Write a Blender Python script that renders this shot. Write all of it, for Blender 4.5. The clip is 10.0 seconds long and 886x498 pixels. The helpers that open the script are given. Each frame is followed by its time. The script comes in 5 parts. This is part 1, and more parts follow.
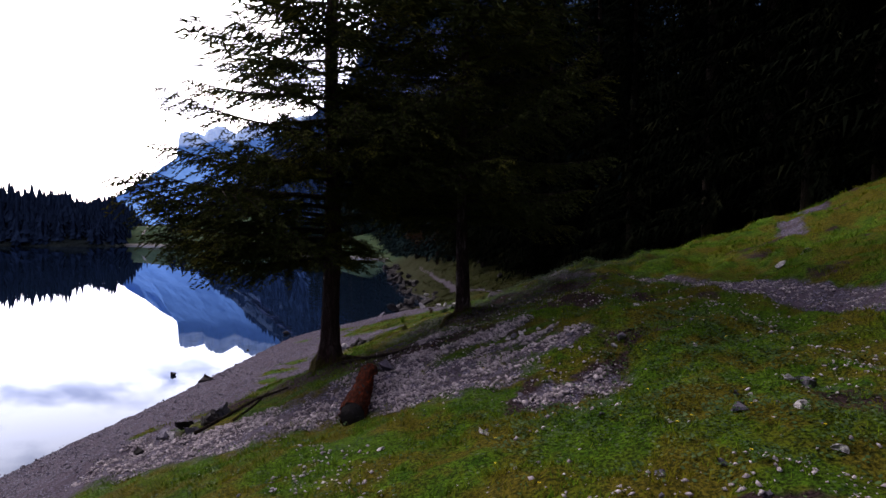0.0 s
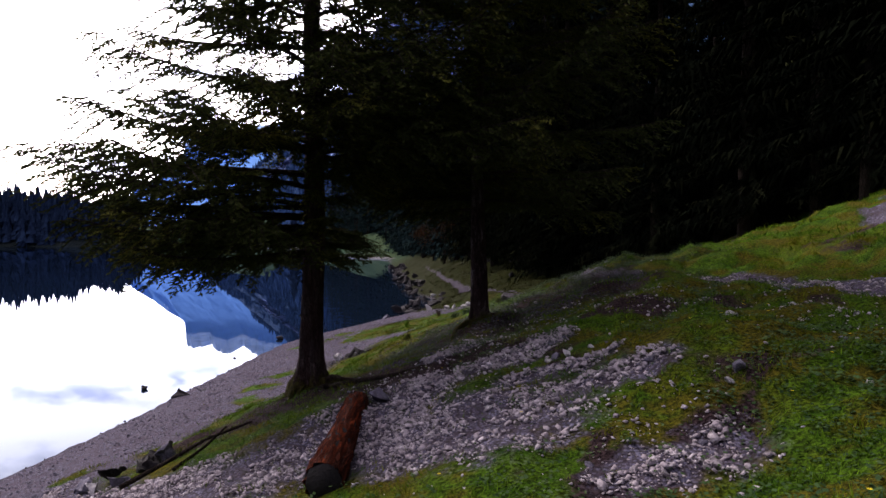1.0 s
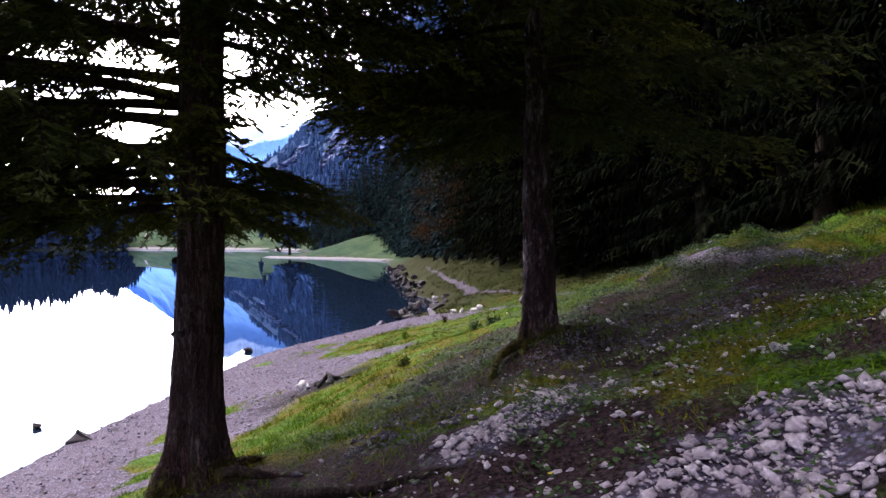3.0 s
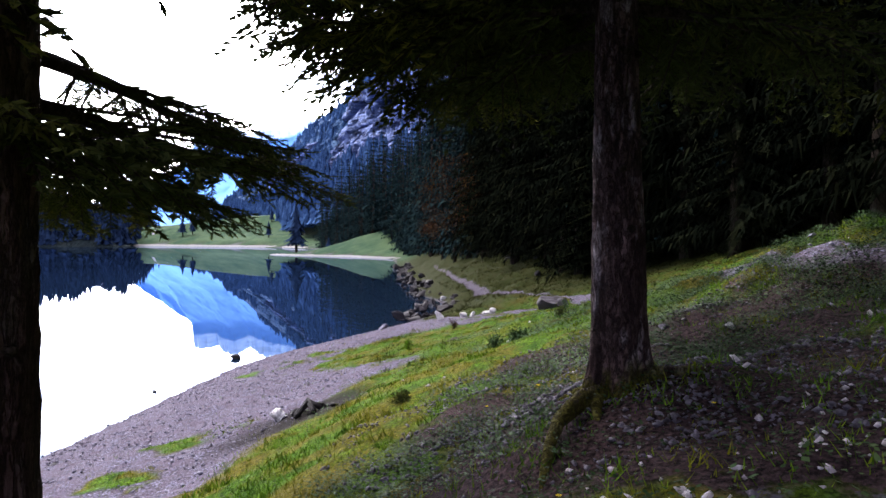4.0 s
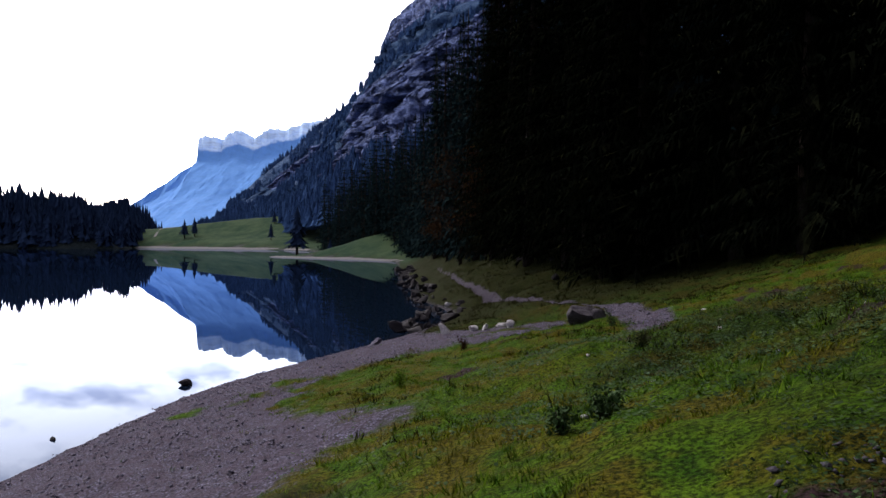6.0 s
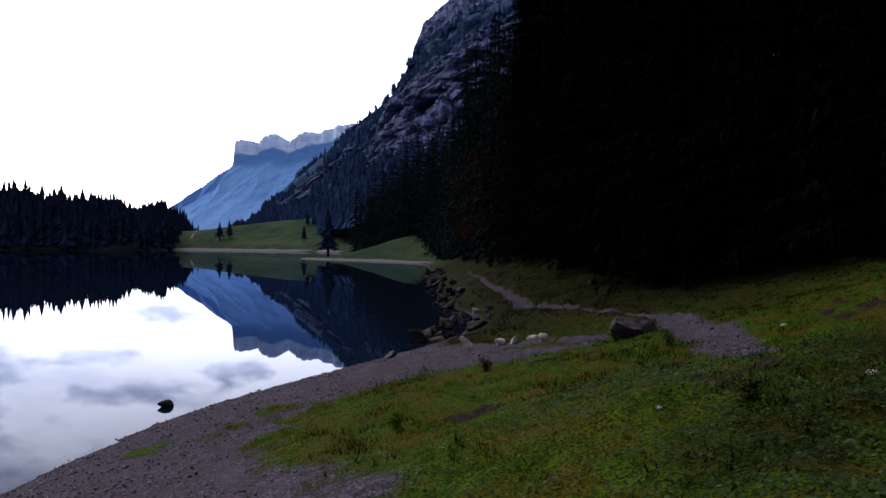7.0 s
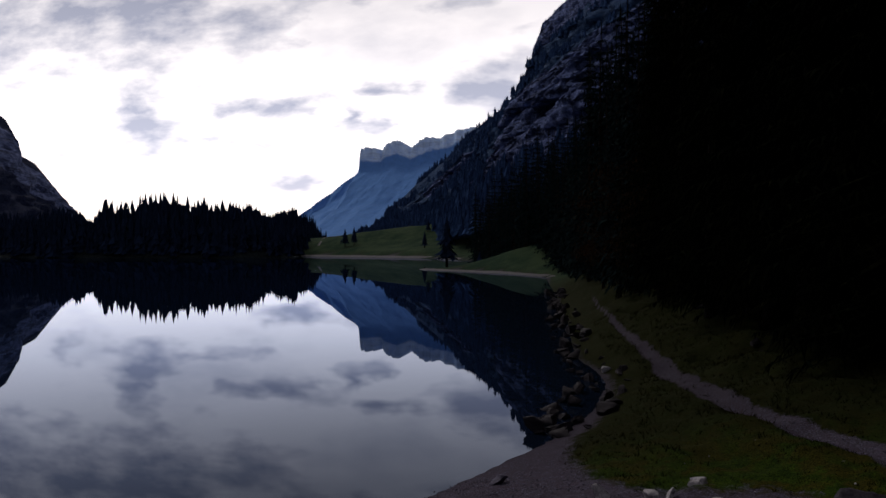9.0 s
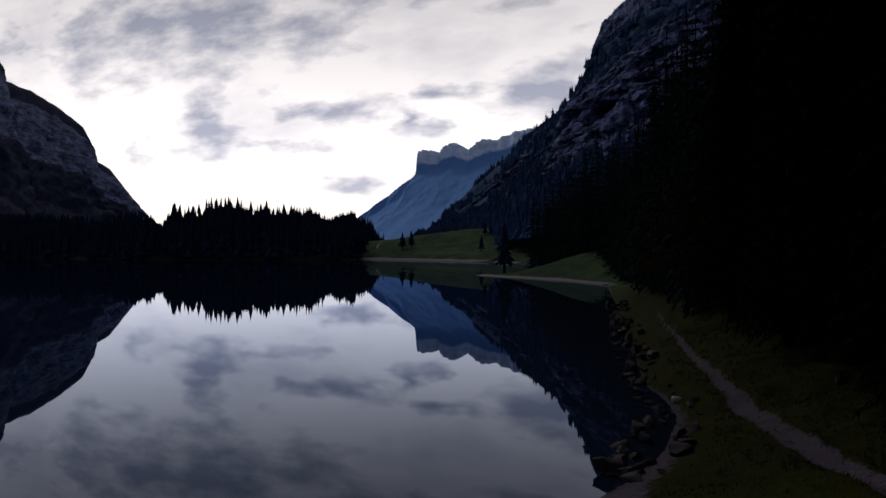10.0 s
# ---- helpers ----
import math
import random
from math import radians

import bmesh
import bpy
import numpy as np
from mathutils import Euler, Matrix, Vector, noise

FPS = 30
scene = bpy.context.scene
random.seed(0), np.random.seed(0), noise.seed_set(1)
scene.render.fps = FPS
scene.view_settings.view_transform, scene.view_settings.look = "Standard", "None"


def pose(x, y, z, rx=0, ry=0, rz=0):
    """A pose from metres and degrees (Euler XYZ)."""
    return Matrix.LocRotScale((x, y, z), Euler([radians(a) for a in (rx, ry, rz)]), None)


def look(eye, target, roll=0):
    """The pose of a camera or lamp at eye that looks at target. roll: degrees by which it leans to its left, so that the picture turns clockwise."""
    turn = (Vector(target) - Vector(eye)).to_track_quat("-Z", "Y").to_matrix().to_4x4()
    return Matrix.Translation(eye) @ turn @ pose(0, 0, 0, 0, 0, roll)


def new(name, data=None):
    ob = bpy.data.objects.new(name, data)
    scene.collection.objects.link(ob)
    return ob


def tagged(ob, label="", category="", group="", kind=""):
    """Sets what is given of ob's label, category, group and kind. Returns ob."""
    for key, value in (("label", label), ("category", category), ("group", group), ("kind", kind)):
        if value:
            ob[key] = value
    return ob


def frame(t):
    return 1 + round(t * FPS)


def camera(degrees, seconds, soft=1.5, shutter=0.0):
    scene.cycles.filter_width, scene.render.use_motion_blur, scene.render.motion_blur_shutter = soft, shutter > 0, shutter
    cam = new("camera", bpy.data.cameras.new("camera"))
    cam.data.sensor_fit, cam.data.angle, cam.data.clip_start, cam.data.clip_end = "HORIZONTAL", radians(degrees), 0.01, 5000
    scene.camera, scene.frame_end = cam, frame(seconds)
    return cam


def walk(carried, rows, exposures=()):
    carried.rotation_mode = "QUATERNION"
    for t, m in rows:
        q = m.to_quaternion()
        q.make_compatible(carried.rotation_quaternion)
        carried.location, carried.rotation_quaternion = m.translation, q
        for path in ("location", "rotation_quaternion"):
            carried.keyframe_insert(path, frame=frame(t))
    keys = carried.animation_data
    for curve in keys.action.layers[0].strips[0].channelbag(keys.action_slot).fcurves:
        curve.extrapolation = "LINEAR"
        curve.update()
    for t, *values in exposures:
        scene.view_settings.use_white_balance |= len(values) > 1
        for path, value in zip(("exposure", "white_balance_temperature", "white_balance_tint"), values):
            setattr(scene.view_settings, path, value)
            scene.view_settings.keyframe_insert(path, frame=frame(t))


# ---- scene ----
cam = camera(68.0, 10.0)
PATH = [
    (0.0, pose(-0.021, 0.949, 4.063, 89.197, -0.271, 0.875)),
    (0.5, pose(-0.071, 2.128, 4.015, 89.148, -0.116, 1.252)),
    (1.0, pose(-0.133, 3.478, 3.898, 89.181, -0.103, 1.450)),
    (1.5, pose(-0.163, 4.784, 3.709, 89.478, -0.198, 1.579)),
    (2.0, pose(-0.271, 6.184, 3.625, 89.273, 0.062, 1.494)),
    (2.5, pose(-0.423, 7.320, 3.514, 89.428, 0.094, 1.229)),
    (2.7, pose(-0.449, 7.709, 3.481, 89.443, 0.144, 1.260)),
    (3.8, pose(-0.563, 10.017, 3.351, 89.532, -0.472, 1.892)),
    (4.0, pose(-0.579, 10.441, 3.364, 89.335, -0.245, 2.075)),
    (4.5, pose(-0.750, 11.602, 3.289, 89.489, -0.204, 2.101)),
    (5.0, pose(-0.867, 12.448, 3.202, 89.656, -0.245, 1.941)),
    (5.2, pose(-0.865, 12.839, 3.210, 89.640, -0.331, 2.077)),
    (6.5, pose(-0.677, 15.444, 3.168, 89.592, -0.189, 3.107)),
    (7.0, pose(-0.623, 16.673, 3.156, 89.749, -0.384, 5.271)),
    (7.5, pose(-0.631, 18.406, 3.151, 89.965, -0.678, 7.072)),
    (8.0, pose(-0.729, 19.694, 3.460, 89.996, -0.588, 8.363)),
    (8.5, pose(-0.872, 20.400, 4.137, 89.898, 0.006, 11.901)),
    (9.0, pose(-1.026, 20.586, 4.924, 89.922, 0.046, 15.751)),
    (9.5, pose(-1.244, 20.735, 5.393, 90.011, -0.175, 18.548)),
    (10.0, pose(-1.372, 20.740, 5.795, 90.077, -0.153, 20.655)),
]
walk(cam, PATH, [(0.0, 0.6, 6550, 23), (1.5, 1.4, 6650, 24), (2.5, 2.2, 6650, 25), (4.0, 2.35, 6250, 17), (5.2, 1.4, 6250, 15), (6.3, 0.3, 6450, 18),
                 (7.5, -0.52, 6450, 20), (8.5, -1.2, 6500, 19), (10.0, -1.85, 6550, 17)])

# ---- sky and light ----
def node(nt, kind, **sets):
    n = nt.nodes.new(kind)
    for k, v in sets.items():
        if k == "ins":
            for i, val in v.items():
                n.inputs[i].default_value = val
        elif k == "op":
            n.operation = v
        elif k == "blend":
            n.data_type, n.blend_type = "RGBA", v
    return n


def ramp(nt, stops):
    n = nt.nodes.new("ShaderNodeValToRGB")
    e = n.color_ramp.elements
    while len(e) < len(stops):
        e.new(0.5)
    for el, (p, c) in zip(e, stops):
        el.position, el.color = p, (c, c, c, 1) if isinstance(c, (int, float)) else (*c, 1)
    return n


SUN_EL, SUN_AZ = radians(46), radians(-60)      # low evening light from over the lake
world = bpy.data.worlds.new("evening_sky")
scene.world = world
world.use_nodes = True
wn = world.node_tree
wn.nodes.clear()
sky = wn.nodes.new("ShaderNodeTexSky")
sky.sky_type, sky.sun_disc, sky.sun_elevation, sky.sun_rotation = "NISHITA", False, SUN_EL, SUN_AZ
sky.air_density, sky.dust_density = 1.0, 0.6
coord = wn.nodes.new("ShaderNodeTexCoord")
xyz = wn.nodes.new("ShaderNodeSeparateXYZ")
up0 = node(wn, "ShaderNodeMath", op="MAXIMUM", ins={1: 0.0})
ahead = node(wn, "ShaderNodeMath", op="MAXIMUM", ins={1: 0.06})
dx, dy = node(wn, "ShaderNodeMath", op="DIVIDE"), node(wn, "ShaderNodeMath", op="DIVIDE")
flat, stretch = wn.nodes.new("ShaderNodeCombineXYZ"), node(wn, "ShaderNodeVectorMath", op="MULTIPLY", ins={1: (1.0, 2.4, 1.0)})
clouds, wisps = wn.nodes.new("ShaderNodeTexNoise"), wn.nodes.new("ShaderNodeTexNoise")
clouds.inputs["Scale"].default_value, clouds.inputs["Detail"].default_value, clouds.inputs["Roughness"].default_value = 9.0, 6.0, 0.55
wisps.inputs["Scale"].default_value, wisps.inputs["Detail"].default_value, wisps.inputs["Roughness"].default_value = 3.2, 6.0, 0.55
sky_k = node(wn, "ShaderNodeVectorMath", op="SCALE", ins={3: 0.11})
veil = node(wn, "ShaderNodeMix", blend="MIX", ins={0: 0.92})
grey = node(wn, "ShaderNodeMix", blend="MULTIPLY", ins={7: (0.38, 0.42, 0.52, 1)})
high = ramp(wn, [(0.0, 0.0), (0.10, 0.22), (0.20, 0.42), (0.28, 0.56), (0.36, 0.68), (0.5, 0.86), (0.8, 1.0)])
dusk = node(wn, "ShaderNodeMix", blend="MIX", ins={7: (0.84, 0.82, 0.80, 1)})
west = node(wn, "ShaderNodeVectorMath", op="DOT_PRODUCT", ins={1: (-0.36, 0.93, 0.0)})     # the side where the sun has gone down
glow = ramp(wn, [(0.0, 0.10), (0.45, 0.16), (0.80, 0.72), (0.95, 1.0)])
half = node(wn, "ShaderNodeMath", op="MULTIPLY_ADD", ins={1: 0.5, 2: 0.5})
lit = node(wn, "ShaderNodeMix", blend="MIX", ins={6: (0.36, 0.35, 0.43, 1)})
bg = wn.nodes.new("ShaderNodeBackground")
wo = wn.nodes.new("ShaderNodeOutputWorld")
tone = ramp(wn, [(0.0, (0.98, 0.84, 0.68)), (0.05, (0.95, 0.88, 0.78)), (0.14, (0.92, 0.90, 0.86)), (0.35, (0.90, 0.90, 0.89))])
bright = node(wn, "ShaderNodeVectorMath", op="SCALE", ins={3: 7.2})
L = wn.links.new
L(tone.outputs[0], bright.inputs[0]), L(bright.outputs[0], veil.inputs[7])
L(coord.outputs["Generated"], xyz.inputs[0])
L(xyz.outputs[2], up0.inputs[0]), L(up0.outputs[0], tone.inputs[0]), L(xyz.outputs[1], ahead.inputs[0])
L(xyz.outputs[0], dx.inputs[0]), L(ahead.outputs[0], dx.inputs[1])
L(up0.outputs[0], dy.inputs[0]), L(ahead.outputs[0], dy.inputs[1])
L(dx.outputs[0], flat.inputs[0]), L(dy.outputs[0], flat.inputs[1]), L(flat.outputs[0], stretch.inputs[0])
L(stretch.outputs[0], clouds.inputs["Vector"]), L(stretch.outputs[0], wisps.inputs["Vector"])
# banks of cloud over the far end of the lake: across, up, half width, half height
edge_k = node(wn, "ShaderNodeMath", op="MULTIPLY_ADD", ins={1: 2.8, 2: -1.4})
torn = node(wn, "ShaderNodeVectorMath", op="SUBTRACT", ins={1: (0.5, 0.5, 0.5)})
torn_k = node(wn, "ShaderNodeVectorMath", op="MULTIPLY", ins={1: (0.55, 0.16, 0.0)})
blown = node(wn, "ShaderNodeVectorMath", op="ADD")
L(wisps.outputs[1], torn.inputs[0]), L(torn.outputs[0], torn_k.inputs[0]), L(torn_k.outputs[0], blown.inputs[0]), L(flat.outputs[0], blown.inputs[1])
L(clouds.outputs[0], edge_k.inputs[0])
nearest = None
for bu, bv, bw, bh in ((-0.915, 0.43, 0.40, 0.10), (-0.81, 0.205, 0.16, 0.045), (-0.85, 0.27, 0.09, 0.06), (-0.555, 0.24, 0.08, 0.034), (-0.232, 0.245, 0.085, 0.044),
                       (-0.36, 0.267, 0.055, 0.018), (-0.515, 0.113, 0.11, 0.020), (-0.462, 0.205, 0.028, 0.034), (-0.67, 0.175, 0.10, 0.020), (-0.25, 0.47, 0.45, 0.06), (0.3, 0.36, 0.30, 0.05)):
    off = node(wn, "ShaderNodeVectorMath", op="SUBTRACT", ins={1: (bu, bv, 0.0)})
    fit = node(wn, "ShaderNodeVectorMath", op="MULTIPLY", ins={1: (0.80 / bw, 0.80 / bh, 0.0)})
    far_off = node(wn, "ShaderNodeVectorMath", op="LENGTH")
    L(blown.outputs[0], off.inputs[0]), L(off.outputs[0], fit.inputs[0]), L(fit.outputs[0], far_off.inputs[0])
    if nearest is None:
        nearest = far_off.outputs["Value"]
    else:
        low = node(wn, "ShaderNodeMath", op="MINIMUM")
        L(nearest, low.inputs[0]), L(far_off.outputs["Value"], low.inputs[1])
        nearest = low.outputs[0]
ragged_edge = node(wn, "ShaderNodeMath", op="ADD")
L(nearest, ragged_edge.inputs[0]), L(edge_k.outputs[0], ragged_edge.inputs[1])
banks = ramp(wn, [(0.0, 1.0), (0.45, 0.60), (1.0, 0.0)])
haze_k = ramp(wn, [(0.50, 0.0), (0.68, 0.40)])
cover = node(wn, "ShaderNodeMath", op="MAXIMUM")
L(ragged_edge.outputs[0], banks.inputs[0]), L(wisps.outputs[0], haze_k.inputs[0])
L(banks.outputs[0], cover.inputs[0]), L(haze_k.outputs[0], cover.inputs[1])
L(sky.outputs[0], sky_k.inputs[0]), L(sky_k.outputs[0], veil.inputs[6])
L(coord.outputs["Generated"], west.inputs[0]), L(west.outputs["Value"], half.inputs[0]), L(half.outputs[0], glow.inputs[0])
L(glow.outputs[0], lit.inputs[0]), L(grey.outputs[2], lit.inputs[7])
L(veil.outputs[2], dusk.inputs[6]), L(up0.outputs[0], high.inputs[0]), L(high.outputs[0], dusk.inputs[0])
L(dusk.outputs[2], grey.inputs[6]), L(cover.outputs[0], grey.inputs[0])
L(lit.outputs[2], bg.inputs[0]), L(bg.outputs[0], wo.inputs[0])
bg.inputs[1].default_value = 1.0

sun = new("sun", bpy.data.lights.new("sun", "SUN"))
sun.data.energy, sun.data.angle, sun.data.color = 1.5, radians(16), (1.0, 0.95, 0.86)
sun.matrix_world = look((-50 * math.cos(SUN_EL) * 0.87, 50 * math.cos(SUN_EL) * 0.5, 50 * math.sin(SUN_EL)), (0, 0, 0))


# ---- materials ----
def material(name, rough=0.8, metal=0.0, spec=0.3):
    m = bpy.data.materials.new(name)
    m.use_nodes = True
    nt = m.node_tree
    b = nt.nodes["Principled BSDF"]
    b.inputs["Roughness"].default_value, b.inputs["Metallic"].default_value = rough, metal
    b.inputs["Specular IOR Level"].default_value = spec
    return m, nt, b


def noise_tex(nt, scale, detail=4.0, rough=0.6, coords=None):
    n = nt.nodes.new("ShaderNodeTexNoise")
    n.inputs["Scale"].default_value, n.inputs["Detail"].default_value, n.inputs["Roughness"].default_value = scale, detail, rough
    if coords:
        nt.links.new(coords, n.inputs["Vector"])
    return n


def mix(nt, fac, a, b, blend="MIX"):
    n = node(nt, "ShaderNodeMix", blend=blend)
    for i, v in ((0, fac), (6, a), (7, b)):
        if hasattr(v, "links"):
            nt.links.new(v, n.inputs[i])
        else:
            n.inputs[i].default_value = v if i == 0 else (*v, 1)
    return n.outputs[2]


def math_node(nt, op, a, b=0.0, clamp=False):
    n = node(nt, "ShaderNodeMath", op=op)
    n.use_clamp = clamp
    for i, v in ((0, a), (1, b)):
        if hasattr(v, "links"):
            nt.links.new(v, n.inputs[i])
        else:
            n.inputs[i].default_value = v
    return n.outputs[0]


def graded(nt, value, stops):
    r = ramp(nt, stops)
    nt.links.new(value, r.inputs[0])
    return r.outputs[0]


def bumped(nt, b, height, strength=0.5, distance=0.02):
    n = nt.nodes.new("ShaderNodeBump")
    n.inputs["Strength"].default_value, n.inputs["Distance"].default_value = strength, distance
    nt.links.new(height, n.inputs["Height"])
    nt.links.new(n.outputs[0], b.inputs["Normal"])


def place(nt):
    return nt.nodes.new("ShaderNodeNewGeometry").outputs["Position"]


def attr(nt, name):
    n = nt.nodes.new("ShaderNodeAttribute")
    n.attribute_name = name
    return n.outputs["Fac"]


def ground_material():
    m, nt, b = material("turf_and_gravel", 0.95, 0, 0.03)
    p = place(nt)
    fine, mid, big = noise_tex(nt, 38, 5, 0.65, p), noise_tex(nt, 5.5, 4, 0.6, p), noise_tex(nt, 0.9, 3, 0.55, p)
    g = mix(nt, graded(nt, mid.outputs[0], [(0.36, 0.0), (0.66, 1.0)]), (0.028, 0.078, 0.006), (0.088, 0.170, 0.010))
    g = mix(nt, graded(nt, big.outputs[0], [(0.5, 0.0), (0.68, 0.75)]), g, (0.110, 0.094, 0.008))
    g = mix(nt, graded(nt, noise_tex(nt, 1.7, 4, 0.6, p).outputs[0], [(0.47, 0.0), (0.57, 0.85)]), g, (0.112, 0.088, 0.011))
    # dull: browner grass, also darkened for shade beside the wood; darker bank herbs
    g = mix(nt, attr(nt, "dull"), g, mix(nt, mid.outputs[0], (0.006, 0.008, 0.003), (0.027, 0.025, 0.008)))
    g = mix(nt, graded(nt, fine.outputs[0], [(0.42, 0.85), (0.58, 0.0)]), g, (0.010, 0.015, 0.004))
    v = nt.nodes.new("ShaderNodeTexVoronoi")
    v.inputs["Scale"].default_value = 34.0
    nt.links.new(p, v.inputs["Vector"])
    v2 = nt.nodes.new("ShaderNodeTexVoronoi")
    v2.inputs["Scale"].default_value = 90.0
    nt.links.new(p, v2.inputs["Vector"])
    hue = nt.nodes.new("ShaderNodeSeparateColor")
    nt.links.new(v.outputs["Color"], hue.inputs[0])
    pebble = mix(nt, hue.outputs[0], (0.076, 0.073, 0.116), (0.220, 0.212, 0.305))
    pebble = mix(nt, graded(nt, v.outputs["Distance"], [(0.30, 0.0), (0.62, 0.9)]), pebble, (0.045, 0.040, 0.042))
    pebble = mix(nt, graded(nt, mid.outputs[0], [(0.40, 0.75), (0.62, 0.0)]), pebble, (0.080, 0.062, 0.084))
    # gravel darkened in colour as well, for the shaded far bank
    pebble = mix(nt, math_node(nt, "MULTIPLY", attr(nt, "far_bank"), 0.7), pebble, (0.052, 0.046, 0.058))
    soil = mix(nt, graded(nt, fine.outputs[0], [(0.40, 0.0), (0.62, 1.0)]), (0.009, 0.006, 0.007), (0.056, 0.036, 0.039))
    edge = math_node(nt, "ADD", mid.outputs[0], math_node(nt, "MULTIPLY", fine.outputs[0], 0.5))
    def cut(name, sharp=5.0):
        a = math_node(nt, "ADD", attr(nt, name), math_node(nt, "MULTIPLY", math_node(nt, "SUBTRACT", edge, 0.75), 0.9))
        return math_node(nt, "MULTIPLY", math_node(nt, "SUBTRACT", a, 0.5 - 0.5 / sharp), sharp, True)
    c = mix(nt, cut("soil"), g, soil)
    stony = cut("gravel", 4.0)
    c = mix(nt, stony, c, pebble)
    c = mix(nt, attr(nt, "wet"), c, (0.030, 0.030, 0.032))
    c = mix(nt, attr(nt, "burnt"), c, (0.018, 0.016, 0.016))
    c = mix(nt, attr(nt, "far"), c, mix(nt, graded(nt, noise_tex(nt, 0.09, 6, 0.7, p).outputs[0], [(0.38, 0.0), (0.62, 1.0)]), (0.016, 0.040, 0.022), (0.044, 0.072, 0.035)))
    nt.links.new(c, b.inputs["Base Color"])
    h = math_node(nt, "ADD", math_node(nt, "MULTIPLY", v.outputs["Distance"], -0.8), math_node(nt, "MULTIPLY", v2.outputs["Distance"], -0.3))
    h = mix(nt, stony, fine.outputs[0], h)
    h = math_node(nt, "ADD", h, math_node(nt, "MULTIPLY", noise_tex(nt, 11, 4, 0.7, p).outputs[0], 1.6))
    bumped(nt, b, h, 0.9, 0.03)
    return m


def stone_material(name, light, dark, moss=0.0, scale=6.0, vary=0.36):
    m, nt, b = material(name, 0.85, 0, 0.3)
    co = nt.nodes.new("ShaderNodeTexCoord").outputs["Object"]
    n1, n2 = noise_tex(nt, scale, 6, 0.65, co), noise_tex(nt, scale * 6, 4, 0.6, co)
    rnd = nt.nodes.new("ShaderNodeObjectInfo").outputs["Random"]
    isl = nt.nodes.new("ShaderNodeNewGeometry").outputs["Random Per Island"]
    c = mix(nt, graded(nt, n1.outputs[0], [(0.35, 0.0), (0.65, 1.0)]), dark, light)
    c = mix(nt, graded(nt, n2.outputs[0], [(0.45, 0.55), (0.6, 0.0)]), c, tuple(0.45 * v for v in dark))
    c = mix(nt, math_node(nt, "MULTIPLY", math_node(nt, "ADD", rnd, isl), vary), c, dark)
    if moss:
        c = mix(nt, graded(nt, noise_tex(nt, scale * 0.6, 3, 0.6, co).outputs[0], [(0.5, 0.0), (0.62, moss)]), c, (0.035, 0.045, 0.014))
    nt.links.new(c, b.inputs["Base Color"])
    bumped(nt, b, math_node(nt, "ADD", n1.outputs[0], math_node(nt, "MULTIPLY", n2.outputs[0], 0.4)), 0.7, 0.04)
    return m


def bark_material(name, a, c2, moss=0.4, patch=(0.15, 0.14, 0.14), cut=(0.48, 0.66), grain=(1, 1, 0.22), foot_moss=0.0):
    m, nt, b = material(name, 0.92, 0, 0.05)
    tc = nt.nodes.new("ShaderNodeTexCoord").outputs["Object"]
    mp = nt.nodes.new("ShaderNodeMapping")
    mp.inputs["Scale"].default_value = grain
    nt.links.new(tc, mp.inputs[0])
    n1, n2, n3 = noise_tex(nt, 26, 5, 0.7, mp.outputs[0]), noise_tex(nt, 8.0, 5, 0.7, mp.outputs[0]), noise_tex(nt, 75, 3, 0.6, tc)
    warp = nt.nodes.new("ShaderNodeVectorMath")
    warp.operation = "MULTIPLY_ADD"
    nt.links.new(n2.outputs["Color"], warp.inputs[0])
    warp.inputs[1].default_value = (0.20, 0.20, 0.20)
    nt.links.new(mp.outputs[0], warp.inputs[2])
    v, flake = nt.nodes.new("ShaderNodeTexVoronoi"), nt.nodes.new("ShaderNodeTexVoronoi")
    v.feature = "DISTANCE_TO_EDGE"
    for q in (v, flake):
        q.inputs["Scale"].default_value = 30
        nt.links.new(warp.outputs[0], q.inputs["Vector"])
    tone = nt.nodes.new("ShaderNodeSeparateColor")
    nt.links.new(flake.outputs["Color"], tone.inputs[0])
    c = mix(nt, graded(nt, n1.outputs[0], [(0.35, 0.0), (0.62, 1.0)]), a, c2)
    c = mix(nt, math_node(nt, "MULTIPLY", tone.outputs[0], 0.75), c, a)
    c = mix(nt, graded(nt, n2.outputs[0], [(cut[0], 0.0), (cut[1], moss)]), c, patch)
    c = mix(nt, graded(nt, n3.outputs[0], [(0.5, 0.0), (0.7, 0.5)]), c, (0.018, 0.014, 0.012))
    if foot_moss:
        height = nt.nodes.new("ShaderNodeSeparateXYZ")
        nt.links.new(tc, height.inputs[0])
        low = math_node(nt, "SUBTRACT", math_node(nt, "MULTIPLY", n2.outputs[0], 1.5), math_node(nt, "MULTIPLY", height.outputs[2], 2.2))
        c = mix(nt, graded(nt, low, [(0.42, 0.0), (0.62, foot_moss)]), c, mix(nt, n3.outputs[0], (0.030, 0.034, 0.006), (0.110, 0.100, 0.012)))
    c = mix(nt, graded(nt, v.outputs["Distance"], [(0.02, 0.6), (0.12, 0.0)]), c, tuple(0.5 * q for q in a))
    nt.links.new(c, b.inputs["Base Color"])
    plate = graded(nt, v.outputs["Distance"], [(0.0, 0.0), (0.2, 1.0)])
    bumped(nt, b, math_node(nt, "ADD", math_node(nt, "MULTIPLY", n1.outputs[0], 0.6), math_node(nt, "ADD", plate, math_node(nt, "MULTIPLY", tone.outputs[1], 0.5))), 1.0, 0.025)
    return m


